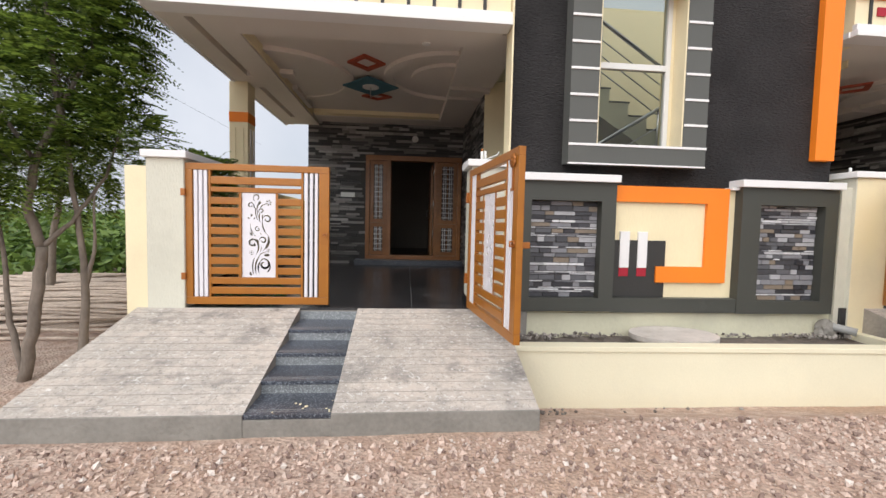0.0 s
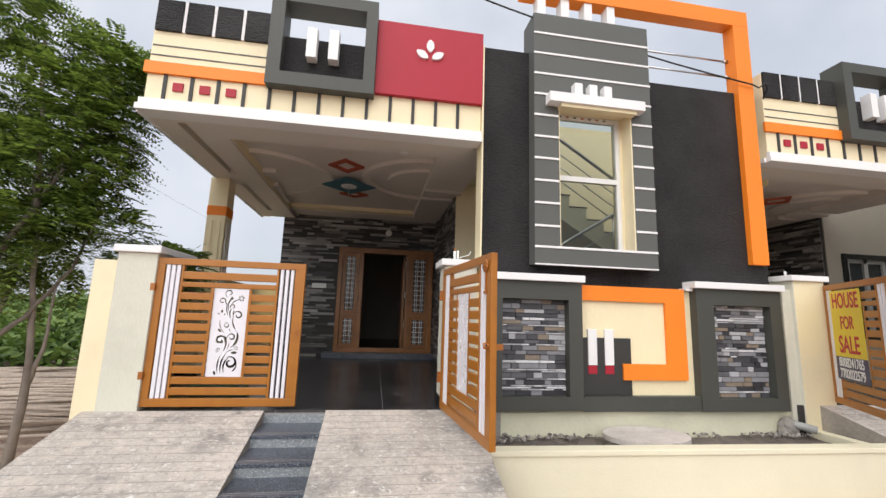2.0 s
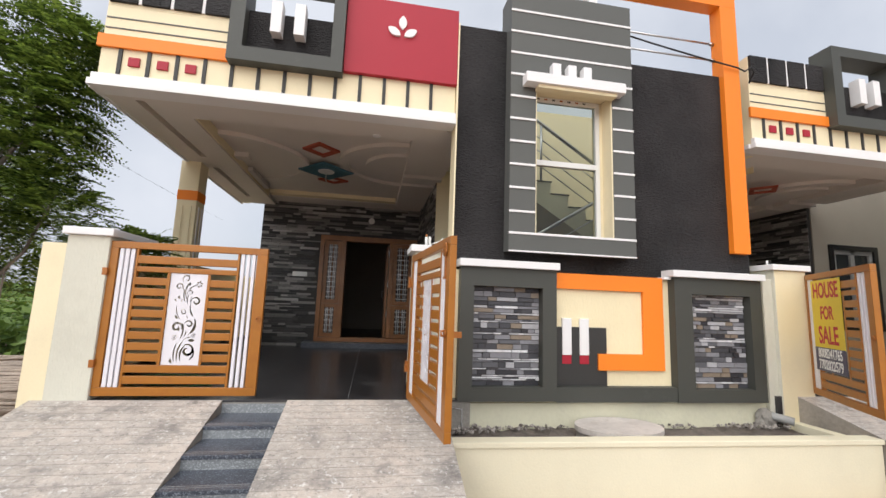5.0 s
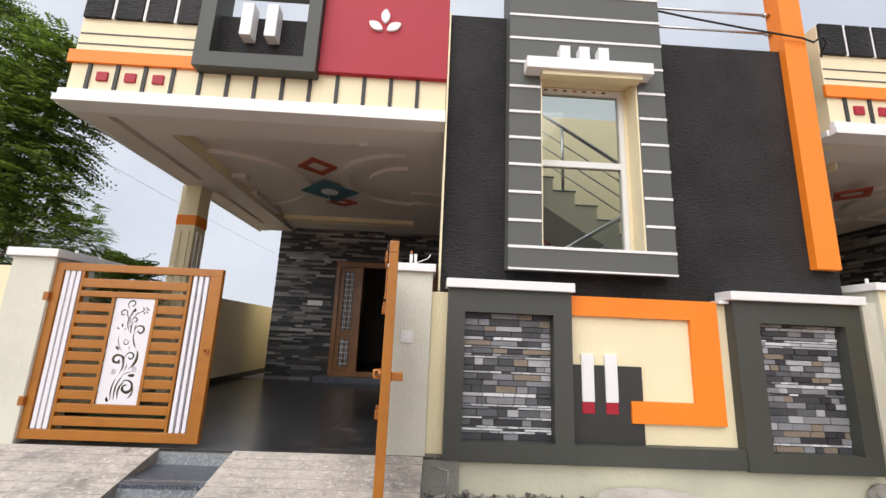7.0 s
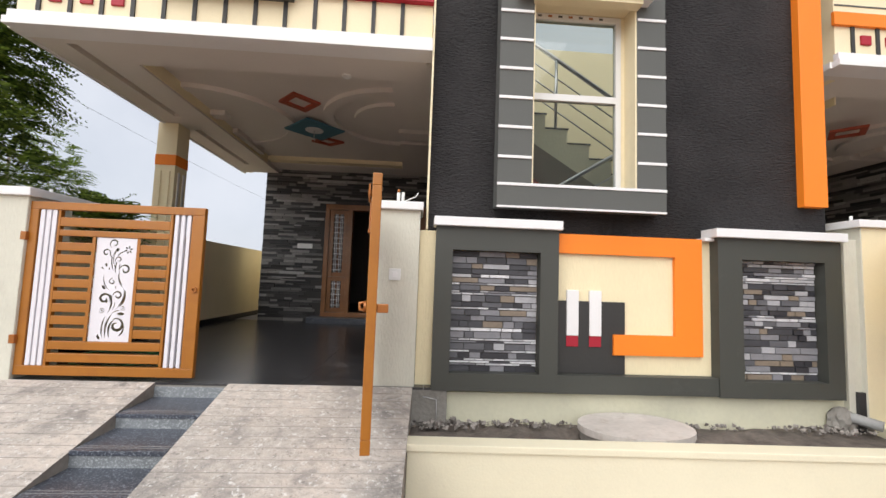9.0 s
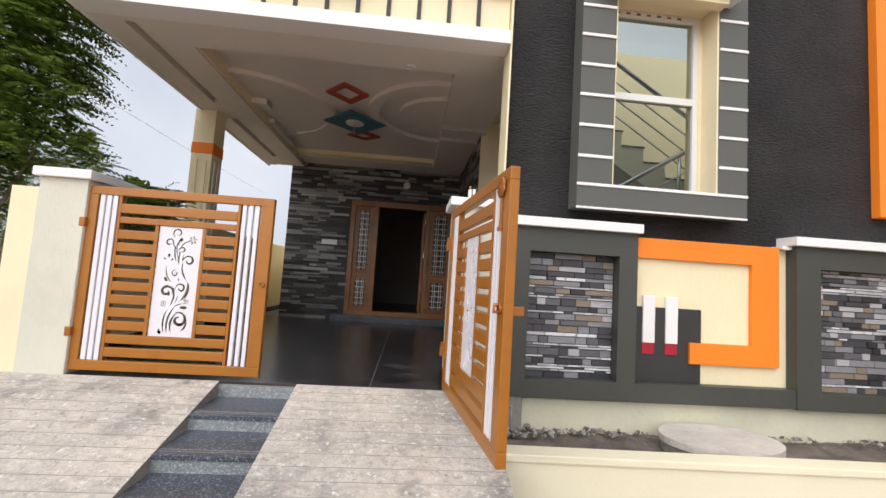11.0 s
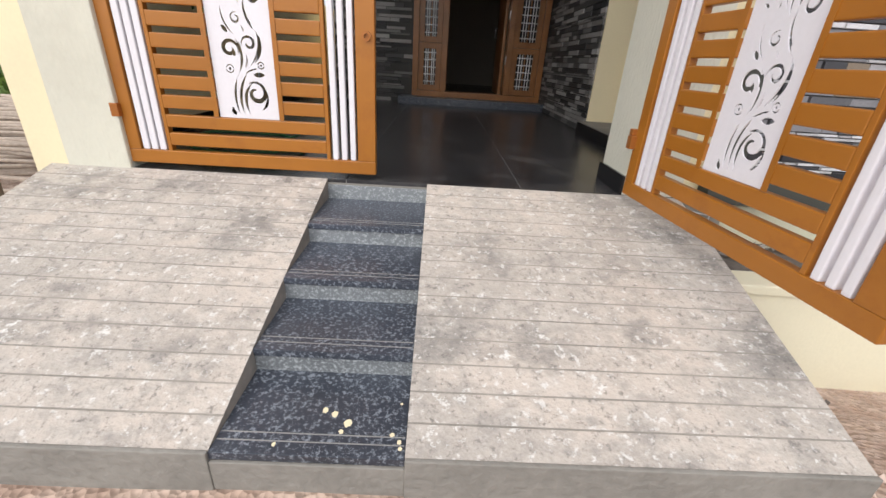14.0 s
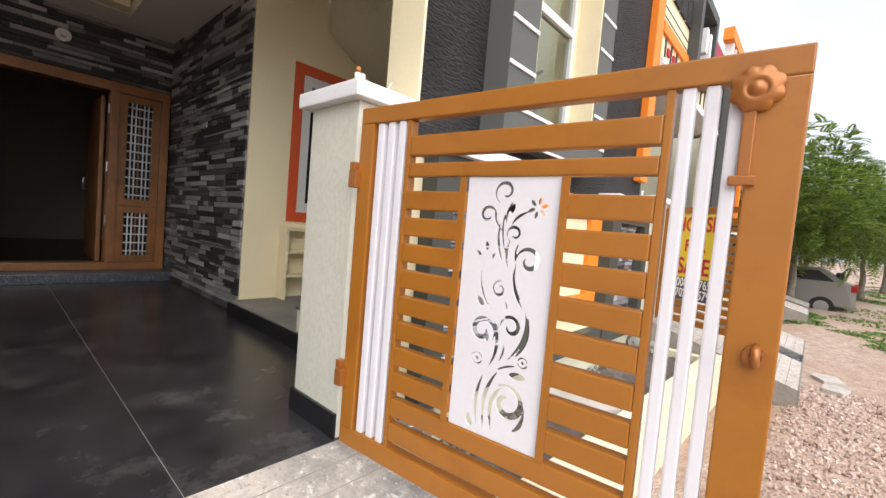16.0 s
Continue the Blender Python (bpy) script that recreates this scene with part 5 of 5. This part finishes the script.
part("coil", tube([(0.36 * math.cos(0.35 * i) * (1 + 0.12 * math.sin(i * 0.8)), 0.22 * math.sin(0.35 * i) * (1 + 0.1 * math.cos(i)), 0.012 + 0.002 * i) for i in range(60)], 0.011, 8), "hose", hose)

# ---- stone strips ----
def clad_parts(parent_name, label, origin, turn, w, h, seed, rows, lengths, material, rest_material, limit, holes=(), near=None):
    """Stone courses on a plane; origin is the lower left corner seen from the front."""
    root = tagged(new(parent_name), label, "wall cladding", kind="structure")
    m = Matrix.Translation(origin) @ Matrix.Rotation(radians(turn), 4, "Z")
    root.matrix_basis = m
    rest_v, rest_f, count = [], [], 0
    for u, v, sw_, sh, d in stone_layout(seed, w, h, rows, lengths):
        cu, cv = u + sw_ / 2, v + sh / 2
        if any(a - sw_ / 2 < cu < b + sw_ / 2 and c - sh / 2 < cv < e + sh / 2 for a, b, c, e in holes):
            continue
        if count < limit and (near is None or near(cu, cv)):
            ob = new("stone", stone_mesh(sw_, sh, d, "stone_thin" if material == "stone_light" and sh < 0.03 else material))
            ob.parent = root
            ob.location = (u, 0, v)
            count += 1
        else:
            k = len(rest_v)
            b = 0.003
            rest_v += [(u, 0, v), (u + sw_, 0, v), (u + sw_, 0, v + sh), (u, 0, v + sh), (u + b, -d, v + b), (u + sw_ - b, -d, v + b), (u + sw_ - b, -d, v + sh - b), (u + b, -d, v + sh - b)]
            rest_f += [(k + 4, k + 5, k + 6, k + 7), (k, k + 1, k + 5, k + 4), (k + 1, k + 2, k + 6, k + 5), (k + 2, k + 3, k + 7, k + 6), (k + 3, k, k + 4, k + 7)]
    if rest_v:
        tagged(raw_mesh("stone_courses", rest_v, rest_f, rest_material, root), kind="stuff")
    return root


def cladding(dx, dz, limit, near):
    door_hole = [(-0.90 + 2.15, 1.21 + 2.15, 0.11, 2.39)]
    rows, lens = (0.026, 0.045, 0.055, 0.06), (0.15, 0.22, 0.3, 0.4, 0.5)
    clad_parts("slate_cladding", "dark slate strips covering the porch back wall", (-2.15 + dx, 9.498, FLOOR + dz), 0, 3.40, 3.74 - FLOOR, 11, rows, lens, "stone_dark", "stone_dark_rest", limit, door_hole, near)
    clad_parts("slate_cladding", "dark slate strips covering the porch side wall", (1.248 + dx, 9.48, FLOOR + dz), -90, 2.46, 3.74 - FLOOR, 12, rows, lens, "stone_dark", "stone_dark_rest", limit, (), None if near is None else (lambda u, v: u > 0.9))


def panels(dx, dz, limit):
    rows, lens = (0.02, 0.052, 0.032, 0.06, 0.02, 0.046), (0.08, 0.10, 0.13, 0.18, 0.24)
    clad_parts("slate_panel", "cut slate and sandstone pieces set in the dark frame", (1.32 + dx, 4.568, 0.775 + dz), 0, 0.77, 1.045, 21, rows, lens, "stone_light", "stone_dark_rest", limit)
    clad_parts("slate_panel", "cut slate and sandstone pieces set in the dark frame", (3.927 + dx, 4.568, 0.755 + dz), 0, 0.783, 1.075, 22, rows, lens, "stone_light", "stone_dark_rest", limit)


# ---- trees ----
def frond(rnd, verts, faces, base, d, up, ln, pairs, leaflet):
    """A feathery leaf: a drooping rib with pairs of narrow leaflets."""
    side = d.cross(up)
    if side.length < 0.05:
        side = d.orthogonal()
    side.normalize()
    for i in range(1, pairs + 1):
        t = i / pairs
        p = base + d * (ln * t) - Vector((0, 0, 1)) * (ln * 0.38 * t * t)
        w = leaflet * math.sin(math.pi * (0.15 + 0.8 * t)) ** 0.6
        for s in (-1, 1):
            tip = p + side * (s * w) + d * (0.35 * w) - Vector((0, 0, 0.25 * w)) + Vector((rnd.uniform(-1, 1), rnd.uniform(-1, 1), rnd.uniform(-1, 1))) * 0.008
            half = d * (leaflet * 0.18)
            k = len(verts)
            mid = (p + tip) / 2
            verts += [p, mid + half, tip, mid - half]
            faces.append((k, k + 1, k + 2, k + 3))


def tree(name, label, at, limbs, tips, seed, fronds, spread, ln=0.30, leaflet=0.062, pairs=9, group=""):
    rnd = random.Random(seed)
    t = thing(name, label, "tree", at, group)
    for pts, r0, r1 in limbs:
        n = len(pts)
        pts2 = []
        for i in range(n - 1):
            for k in range(4):
                f = k / 4
                pts2.append(Vector(pts[i]).lerp(Vector(pts[i + 1]), f) + Vector((rnd.uniform(-1, 1), rnd.uniform(-1, 1), 0)) * r0 * 0.22)
        pts2.append(Vector(pts[-1]))
        part("trunk" if r0 > 0.06 else "limb", tube(pts2, r0, 9, [r0 + (r1 - r0) * i / (len(pts2) - 1) for i in range(len(pts2))]), "bark", t)
    verts, faces, twigs = [], [], []
    for i in range(fronds):
        c, rad = rnd.choice(tips)
        off = Vector((rnd.gauss(0, 1), rnd.gauss(0, 1), rnd.gauss(0, 0.75)))
        off = off.normalized() * (rad * rnd.uniform(0.25, 1.0) ** 0.6)
        base = Vector(c) + off
        d = Vector((off.x + rnd.uniform(-0.4, 0.4) * rad, off.y + rnd.uniform(-0.4, 0.4) * rad, off.z * 0.4 + rnd.uniform(-0.1, 0.35) * rad)).normalized()
        for k in range(rnd.choice((3, 4, 5))):
            dd = (d + Vector((rnd.uniform(-0.7, 0.7), rnd.uniform(-0.7, 0.7), rnd.uniform(-0.4, 0.4)))).normalized()
            frond(rnd, verts, faces, base, dd, Vector((0, 0, 1)), ln * rnd.uniform(0.6, 1.2), pairs, leaflet * rnd.uniform(0.7, 1.2))
        if i % 4 == 0:
            twigs.append((Vector(c), base))
    raw_mesh("crown", [tuple(v) for v in verts], faces, "leaf", t, "feathery green leaves")
    tv, tf = [], []
    for a, b in twigs:
        k = len(tv)
        o = Vector((0.006, 0, 0))
        o2 = Vector((0, 0.006, 0))
        tv += [tuple(a + o), tuple(a - o), tuple(a + o2), tuple(b)]
        tf += [(k, k + 1, k + 3), (k + 1, k + 2, k + 3), (k + 2, k, k + 3)]
    tagged(raw_mesh("branchwork", tv, tf, "bark", t), "thin brown twigs", kind="stuff")
    return t


tree("tree", "slender tree with feathery green leaves beside the ramp", (-3.76, 4.55, -0.13),
     [([(0, 0, 0), (0.1, 0, 0.5), (0.16, 0.05, 1.1), (0.18, 0.05, 1.35)], 0.055, 0.046),
      ([(0.02, 0, 0.12), (-0.1, 0, 0.6), (-0.15, 0.02, 1.3), (-0.3, 0.1, 2.2)], 0.034, 0.012),
      ([(0.18, 0.05, 1.35), (0.05, 0.05, 1.75), (0.1, 0.1, 2.2), (0.25, 0.2, 2.7), (0.1, 0.3, 3.6), (-0.2, 0.5, 4.8)], 0.046, 0.015),
      ([(0.18, 0.05, 1.35), (0.38, 0.15, 1.6), (0.55, 0.4, 2.1), (0.6, 0.65, 2.8)], 0.028, 0.008),
      ([(0.1, 0.1, 2.2), (-0.5, 0.2, 3.0), (-1.2, 0.3, 3.8)], 0.022, 0.008),
      ([(0.25, 0.2, 2.7), (0.3, 0.6, 3.5), (0.2, 0.7, 4.5)], 0.024, 0.008)],
     [((a + 0.24, b, c), q) for (a, b, c), q in (((-0.3, 0.3, 2.6), 0.8), ((-0.05, 0.4, 3.1), 0.65), ((-1.0, 0.2, 3.2), 0.9), ((-0.4, 0.5, 3.8), 0.75), ((0.05, 0.7, 3.8), 0.5), ((0.15, 0.8, 2.55), 0.5), ((-0.5, 0.2, 2.25), 0.55),
      ((-1.3, 0.4, 4.6), 0.9), ((-1.25, 0.5, 5.4), 0.65), ((-1.6, 0.3, 2.5), 0.8), ((0.15, 0.7, 4.55), 0.36), ((-1.0, 0.0, 1.95), 0.45), ((0.85, 1.3, 2.15), 0.28))], 5, 1400, 1.0, ln=0.38, leaflet=0.078, pairs=9)
tree("stump_tree", "slender forked grey sapling beside the ramp", (-3.36, 4.75, -0.13),
     [([(0, 0, 0), (0.03, 0, 0.4), (0.05, 0.02, 0.9), (0.02, 0, 1.5), (-0.12, 0.05, 2.4), (-0.3, 0.2, 3.2)], 0.05, 0.012), ([(0.05, 0.02, 0.95), (0.13, 0.04, 1.3), (0.1, 0.1, 1.9)], 0.026, 0.008)],
     [((-0.25, 0.5, 1.9), 0.3)], 6, 14, 0.3)
tree("tree", "feathery green tree behind the boundary wall", (-7.2, 9.2, -0.13),
     [([(0, 0, 0), (0.1, 0, 1.2), (0.3, 0, 2.4), (0.2, 0.1, 4.0)], 0.08, 0.02), ([(0.2, 0, 2.0), (0.9, -0.2, 2.6)], 0.03, 0.01)],
     [((0.3, 0, 2.8), 0.9), ((0.9, -0.3, 2.3), 0.55), ((0, 0.2, 4.0), 1.1), ((-0.8, 0, 3.0), 0.9), ((0.9, 0.2, 3.4), 0.6)], 7, 520, 1.0)

# ---- poles on the ground ----
rnd = random.Random(31)
pole_mesh = []
for k in range(4):
    pts = [(-2.6 + 0.65 * i, 0.03 * math.sin(i * 1.3 + k), 0.03 * math.sin(i * 0.9 + 2 * k)) for i in range(9)]
    pole_mesh.append(mesh_of("wooden_pole", tube(pts, 0.03, 7, [0.036 - 0.0022 * i for i in range(9)]), "pole"))
for i in range(136):
    ob = new("wooden_pole", rnd.choice(pole_mesh))
    lay = i // 34
    ob.matrix_basis = pose(-6.4 + rnd.uniform(-0.7, 0.7), 5.9 + (i % 34) * 0.136 + lay * 0.25 + rnd.uniform(-0.1, 0.1), -0.07 + 0.075 * lay, rnd.uniform(0, 180), 0, 8 + rnd.uniform(-9, 9))
    tagged(ob, "weathered wooden pole lying in a stack on bare earth", "pole", "stacked poles")

# ---- bushes and far growth ----
def thicket(name, label, spots, seed, per, size, material="bush", low=-0.15):
    rnd = random.Random(seed)
    verts, faces = [], []
    for x, y, r, h in spots:
        for i in range(per):
            a, q, t = rnd.uniform(0, 2 * math.pi), rnd.random() ** 0.5, rnd.random()
            top = h * (1 - 0.6 * q * q) * (0.75 + 0.5 * noise.noise(Vector((x + q * math.cos(a) * r, y + q * math.sin(a) * r, 3)) * 0.9))
            p = Vector((x + r * q * math.cos(a), y + r * q * math.sin(a), low + top * t ** 0.5))
            u = Vector((rnd.gauss(0, 1), rnd.gauss(0, 1), rnd.gauss(0, 0.6))).normalized()
            v = u.orthogonal().normalized()
            s = size * rnd.uniform(0.5, 1.3)
            k = len(verts)
            verts += [tuple(p - u * s), tuple(p + v * s * 0.42), tuple(p + u * s), tuple(p - v * s * 0.42)]
            faces.append((k, k + 1, k + 2, k + 3))
    return tagged(raw_mesh(name, verts, faces, material), label, "bushes", kind="stuff")


rnd = random.Random(40)
thicket("bushes", "dense green scrub beyond the bare plot", [(rnd.uniform(-24, -4.2), rnd.uniform(12.4, 18), rnd.uniform(1.2, 2.0), rnd.uniform(1.3, 2.1)) for _ in range(44)], 41, 800, 0.14)
thicket("far_bushes", "green scrub in the distance", [(rnd.uniform(-90, -6), rnd.uniform(24, 50), rnd.uniform(3, 5), rnd.uniform(1.6, 2.6)) for _ in range(60)], 42, 330, 0.26)
thicket("far_trees", "line of low trees in the distance", [(rnd.uniform(-190, -10), rnd.uniform(70, 110), rnd.uniform(4, 8), rnd.uniform(3, 5.5)) for _ in range(70)], 43, 240, 0.7)
thicket("right_grass", "low grass tufts by the road", [(x_ + rnd.uniform(-0.8, 0.8), y_ + rnd.uniform(-0.25, 0.25), rnd.uniform(0.3, 0.6), 0.12) for x_, y_ in ((13.6, 3.0), (14.2, 3.1), (12.0, 2.1), (11.4, 1.75), (12.6, 1.6), (11.0, 1.3), (13.4, 1.2)) for _ in range(4)] + [(rnd.uniform(15, 40), rnd.uniform(-3.5, 1.6), rnd.uniform(0.5, 1.4), 0.14) for _ in range(44)], 44, 420, 0.05, low=0.04)
for x, y, s in ((16.6, 3.45, 17), (21.0, 3.2, 9), (24.5, 1.4, 10), (29, 3.5, 12), (33, 0.0, 13)):
    tree("roadside_tree", "leafy green roadside tree", (x, y, -0.05), [([(0, 0, 0), (0.1, 0, 1.2), (0.1, 0.1, 2.6)], 0.14, 0.05)],
         [((0, 0, 3.4), 1.7), ((1.2, 0.9, 2.9), 1.4), ((-1.0, -0.8, 3.0), 1.4), ((0, -1.3, 2.6), 1.1), ((0, 1.3, 2.6), 1.1), ((0.3, 0.3, 4.9), 1.3), ((0.6, -0.6, 4.2), 1.2)], s, 760, 1.0, ln=0.6, leaflet=0.12, pairs=9, group="roadside trees")

# ---- overhead wires ----
def wire(name, label, a, b, sag, r, tail=()):
    a, b = Vector(a), Vector(b)
    pts = [a.lerp(b, i / 24) - Vector((0, 0, sag * 4 * (i / 24) * (1 - i / 24))) for i in range(25)] + [Vector(p) for p in tail]
    return tagged(part(name, tube(pts, r, 6), "black_rubber"), label, "cable")

wire("cable", "black overhead service cable reaching the next house", (-9.21, 4.4, 9.98), (4.79, 4.5, 4.813), 0.946, 0.011, ((4.92, 4.52, 4.79), (5.0, 4.5, 4.85), (5.06, 4.52, 4.8), (5.07, 4.6, 4.72), (5.12, 4.66, 4.68)))
wire("cable", "thin black overhead cable behind the tree", (-9.9, 4.0, 7.0), (-12.8, 38, 8.3), 0.2, 0.006)

# ---- broken slabs by the next ramp ----
for x, y, a, w, d in ((6.95, 2.72, 20, 0.42, 0.26), (6.45, 2.66, -12, 0.34, 0.22)):
    sl = thing("broken_slab", "pale broken stone slab lying on the gravel", "stone slab", (x, y, ground_z(x, y)), group="broken slabs")
    sl.rotation_euler = (0, 0, radians(a))
    part("slab", slabs([(-w / 2, -d / 2), (w * 0.35, -d * 0.6), (w / 2, d * 0.1), (w * 0.2, d / 2), (-w * 0.45, d * 0.35)], 0.0, 0.045), "stone_disc", sl)

# ---- parked car ----
car = thing("car", "silver hatchback parked on the verge under trees", "car", (18.2, 3.9, ground_z(18.2, 3.9)))
car.rotation_euler = (0, 0, radians(-93))
side_line = [(-2.0, 0.32), (-2.05, 0.75), (-1.95, 0.95), (-1.05, 1.08), (-0.35, 1.5), (1.15, 1.52), (1.75, 1.1), (2.0, 1.02), (2.02, 0.35)]
bm = prism(side_line, -0.82, 0.82)
for v in bm.verts:
    if v.co.z > 1.2:
        v.co.y *= 0.84
bmesh.ops.bevel(bm, geom=bm.edges[:], offset=0.05, segments=2, affect="EDGES", clamp_overlap=True)
part("body", bm, "car", car)
for s in (-1, 1):
    part("window", prism([(-0.85, 1.1), (-0.3, 1.42), (0.35, 1.44), (0.35, 1.1)], *sorted((s * 0.80, s * 0.832))), "dark_glass", car, "dark side window")
    part("window", prism([(0.42, 1.1), (0.42, 1.44), (1.1, 1.43), (1.5, 1.12)], *sorted((s * 0.80, s * 0.832))), "dark_glass", car, "dark side window")
    part("tail_light", boxes((1.86, 2.03, min(s * 0.6, s * 0.83), max(s * 0.6, s * 0.83), 0.85, 1.05), bevel=0.02), "tail", car, "red tail light")
    for x in (-1.3, 1.25):
        wh = part("wheel", tube([(x, s * 0.70, 0.31), (x, s * 0.84, 0.31)], 0.31, 22), "black_rubber", car, "black tyre")
        part("rim", tube([(x, s * 0.835, 0.31), (x, s * 0.85, 0.31)], 0.19, 16), "steel", wh, "steel rim")
part("rear_window", boxes((1.5, 1.7, -0.6, 0.6, 1.15, 1.4), bevel=0.02), "dark_glass", car, "dark rear window")

# ---- the next houses of the row ----
for ob in list(NEXT):
    for k in (1, 2):
        dx, dz = house_shift[0] * k, house_shift[1] * k
        lift = 0.14 * k if ob in (parapet, ceiling) else dz
        dx = house_shift[0] * k + (0.3 if ob is ramp else 0.07 if ob is parapet else 0)
        if ob is kerb:
            dx += 0.3
        copy_thing(ob, Matrix.Translation((dx, 0, lift)) @ ob.matrix_basis)
for k in (1, 2):
    dx, dz = house_shift[0] * k, house_shift[1] * k
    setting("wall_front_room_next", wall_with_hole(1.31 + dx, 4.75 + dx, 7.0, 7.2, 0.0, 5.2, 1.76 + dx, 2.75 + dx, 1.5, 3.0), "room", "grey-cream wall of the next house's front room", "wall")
    setting("wall_boundary_end_next", boxes((-2.66 + dx, -2.524 + dx, 4.5, 4.9, -0.2, 2.06), bevel=0.006), "pier", "pale plaster end of the next boundary wall", "wall")
    wn_ = thing("window_3", "black-framed window of the next house", "window", (dx, 0, 0), kind="structure")
    part("frame", boxes((1.66, 1.76, 6.96, 7.0, 1.4, 3.1), (2.75, 2.85, 6.96, 7.0, 1.4, 3.1), (1.76, 2.75, 6.96, 7.0, 3.0, 3.1), (1.76, 2.75, 6.96, 7.0, 1.4, 1.5), bevel=0.003), "skirting", wn_, "black painted border")
    part("sash", boxes((1.76, 1.84, 7.0, 7.06, 1.5, 3.0), (2.67, 2.75, 7.0, 7.06, 1.5, 3.0), (2.2, 2.3, 7.0, 7.06, 1.5, 3.0), (1.84, 2.67, 7.0, 7.06, 2.92, 3.0), bevel=0.003), "pipe_grey", wn_, "grey sash")
    part("pane", boxes((1.8, 2.7, 7.04, 7.045, 1.5, 2.95), bevel=0), "dark_glass", wn_, "dark glass")
    setting("floor_next", boxes((-2.6 + dx, 1.31 + dx, 4.47, 9.5, -0.2, FLOOR + dz), bevel=0), "floor", "dark polished porch floor of the next house", "floor")

# ---- loose gravel ----
def gravel(seed, n, x0, x1, y0, y1):
    rnd = np.random.RandomState(seed)
    base = np.array([(1, 0, 0), (-1, 0, 0), (0, 1, 0), (0, -1, 0), (0, 0, 1), (0, 0, -1)], float)
    tris = ((0, 2, 4), (2, 1, 4), (1, 3, 4), (3, 0, 4), (2, 0, 5), (1, 2, 5), (3, 1, 5), (0, 3, 5))
    verts, faces = [], []
    for i in range(n):
        x, y = rnd.uniform(x0, x1), rnd.uniform(y0, y1)
        if y > 2.86 and RX0 - 0.03 < x < RX1 + 0.03:
            continue
        if y > 3.0 and rnd.rand() < (y - 2.95) * 4.5:
            continue
        s = 0.008 + 0.021 * rnd.rand() ** 2.2 + (0.022 * rnd.rand() if rnd.rand() < 0.012 else 0)
        m = Euler(rnd.uniform(0, 6.28, 3)).to_matrix()
        z = ground_z(x, y)
        k = len(verts)
        for b in base:
            v = m @ Vector((b[0] * s * rnd.uniform(0.7, 1.3), b[1] * s * rnd.uniform(0.7, 1.2), b[2] * s * rnd.uniform(0.5, 0.9)))
            verts.append((x + v.x, y + v.y, z + v.z + s * 0.25))
        faces += [(k + a, k + b, k + c) for a, b, c in tris]
    return tagged(raw_mesh("gravel", verts, faces, "gravel"), "loose pinkish-brown gravel on the road", "gravel", kind="stuff")


gravel(3, 26000, -4.5, 6.5, 0.9, 3.7)

def rubble(seed, spots):
    rnd = random.Random(seed)
    verts, faces = [], []
    for x, y, z, n, sx, sy in spots:
        for i in range(n):
            s = 0.006 + 0.022 * rnd.random() ** 2
            c = Vector((x + rnd.gauss(0, sx), y + rnd.uniform(-sy, sy), z + s * 0.4 + rnd.uniform(0, 0.02)))
            m = Euler((rnd.uniform(0, 6), rnd.uniform(0, 6), rnd.uniform(0, 6))).to_matrix()
            k = len(verts)
            for p in ((1, 0, 0), (-1, 0, 0), (0, 1, 0), (0, -1, 0), (0, 0, 1), (0, 0, -1)):
                verts.append(tuple(c + m @ Vector([q * s * rnd.uniform(0.6, 1.3) for q in p])))
            faces += [(k + a, k + b, k + c_) for a, b, c_ in ((0, 2, 4), (2, 1, 4), (1, 3, 4), (3, 0, 4), (2, 0, 5), (1, 2, 5), (3, 1, 5), (0, 3, 5))]
    return tagged(raw_mesh("rubble", verts, faces, "rubble"), "grey mortar crumbs and small rubble at the wall foot", "rubble", kind="stuff")


rubble(17, [(1.2, 4.42, 0.36, 160, 0.16, 0.1), (1.9, 4.46, 0.35, 110, 0.3, 0.07), (4.7, 4.4, 0.36, 120, 0.2, 0.1), (3.7, 4.46, 0.35, 60, 0.4, 0.06), (1.25, 3.62, -0.1, 26, 0.14, 0.08), (2.6, 3.6, -0.1, 14, 0.5, 0.06)])

# ---- pieces of the walls ----
panels(0, 0, 300)
cladding(0, 0, 280, lambda u, v: 0.0 < u < 1.6 and v > 0.9)
for k in (1, 2):
    cladding(house_shift[0] * k, house_shift[1] * k, 0, None)
    panels(house_shift[0] * k, house_shift[1] * k, 0)
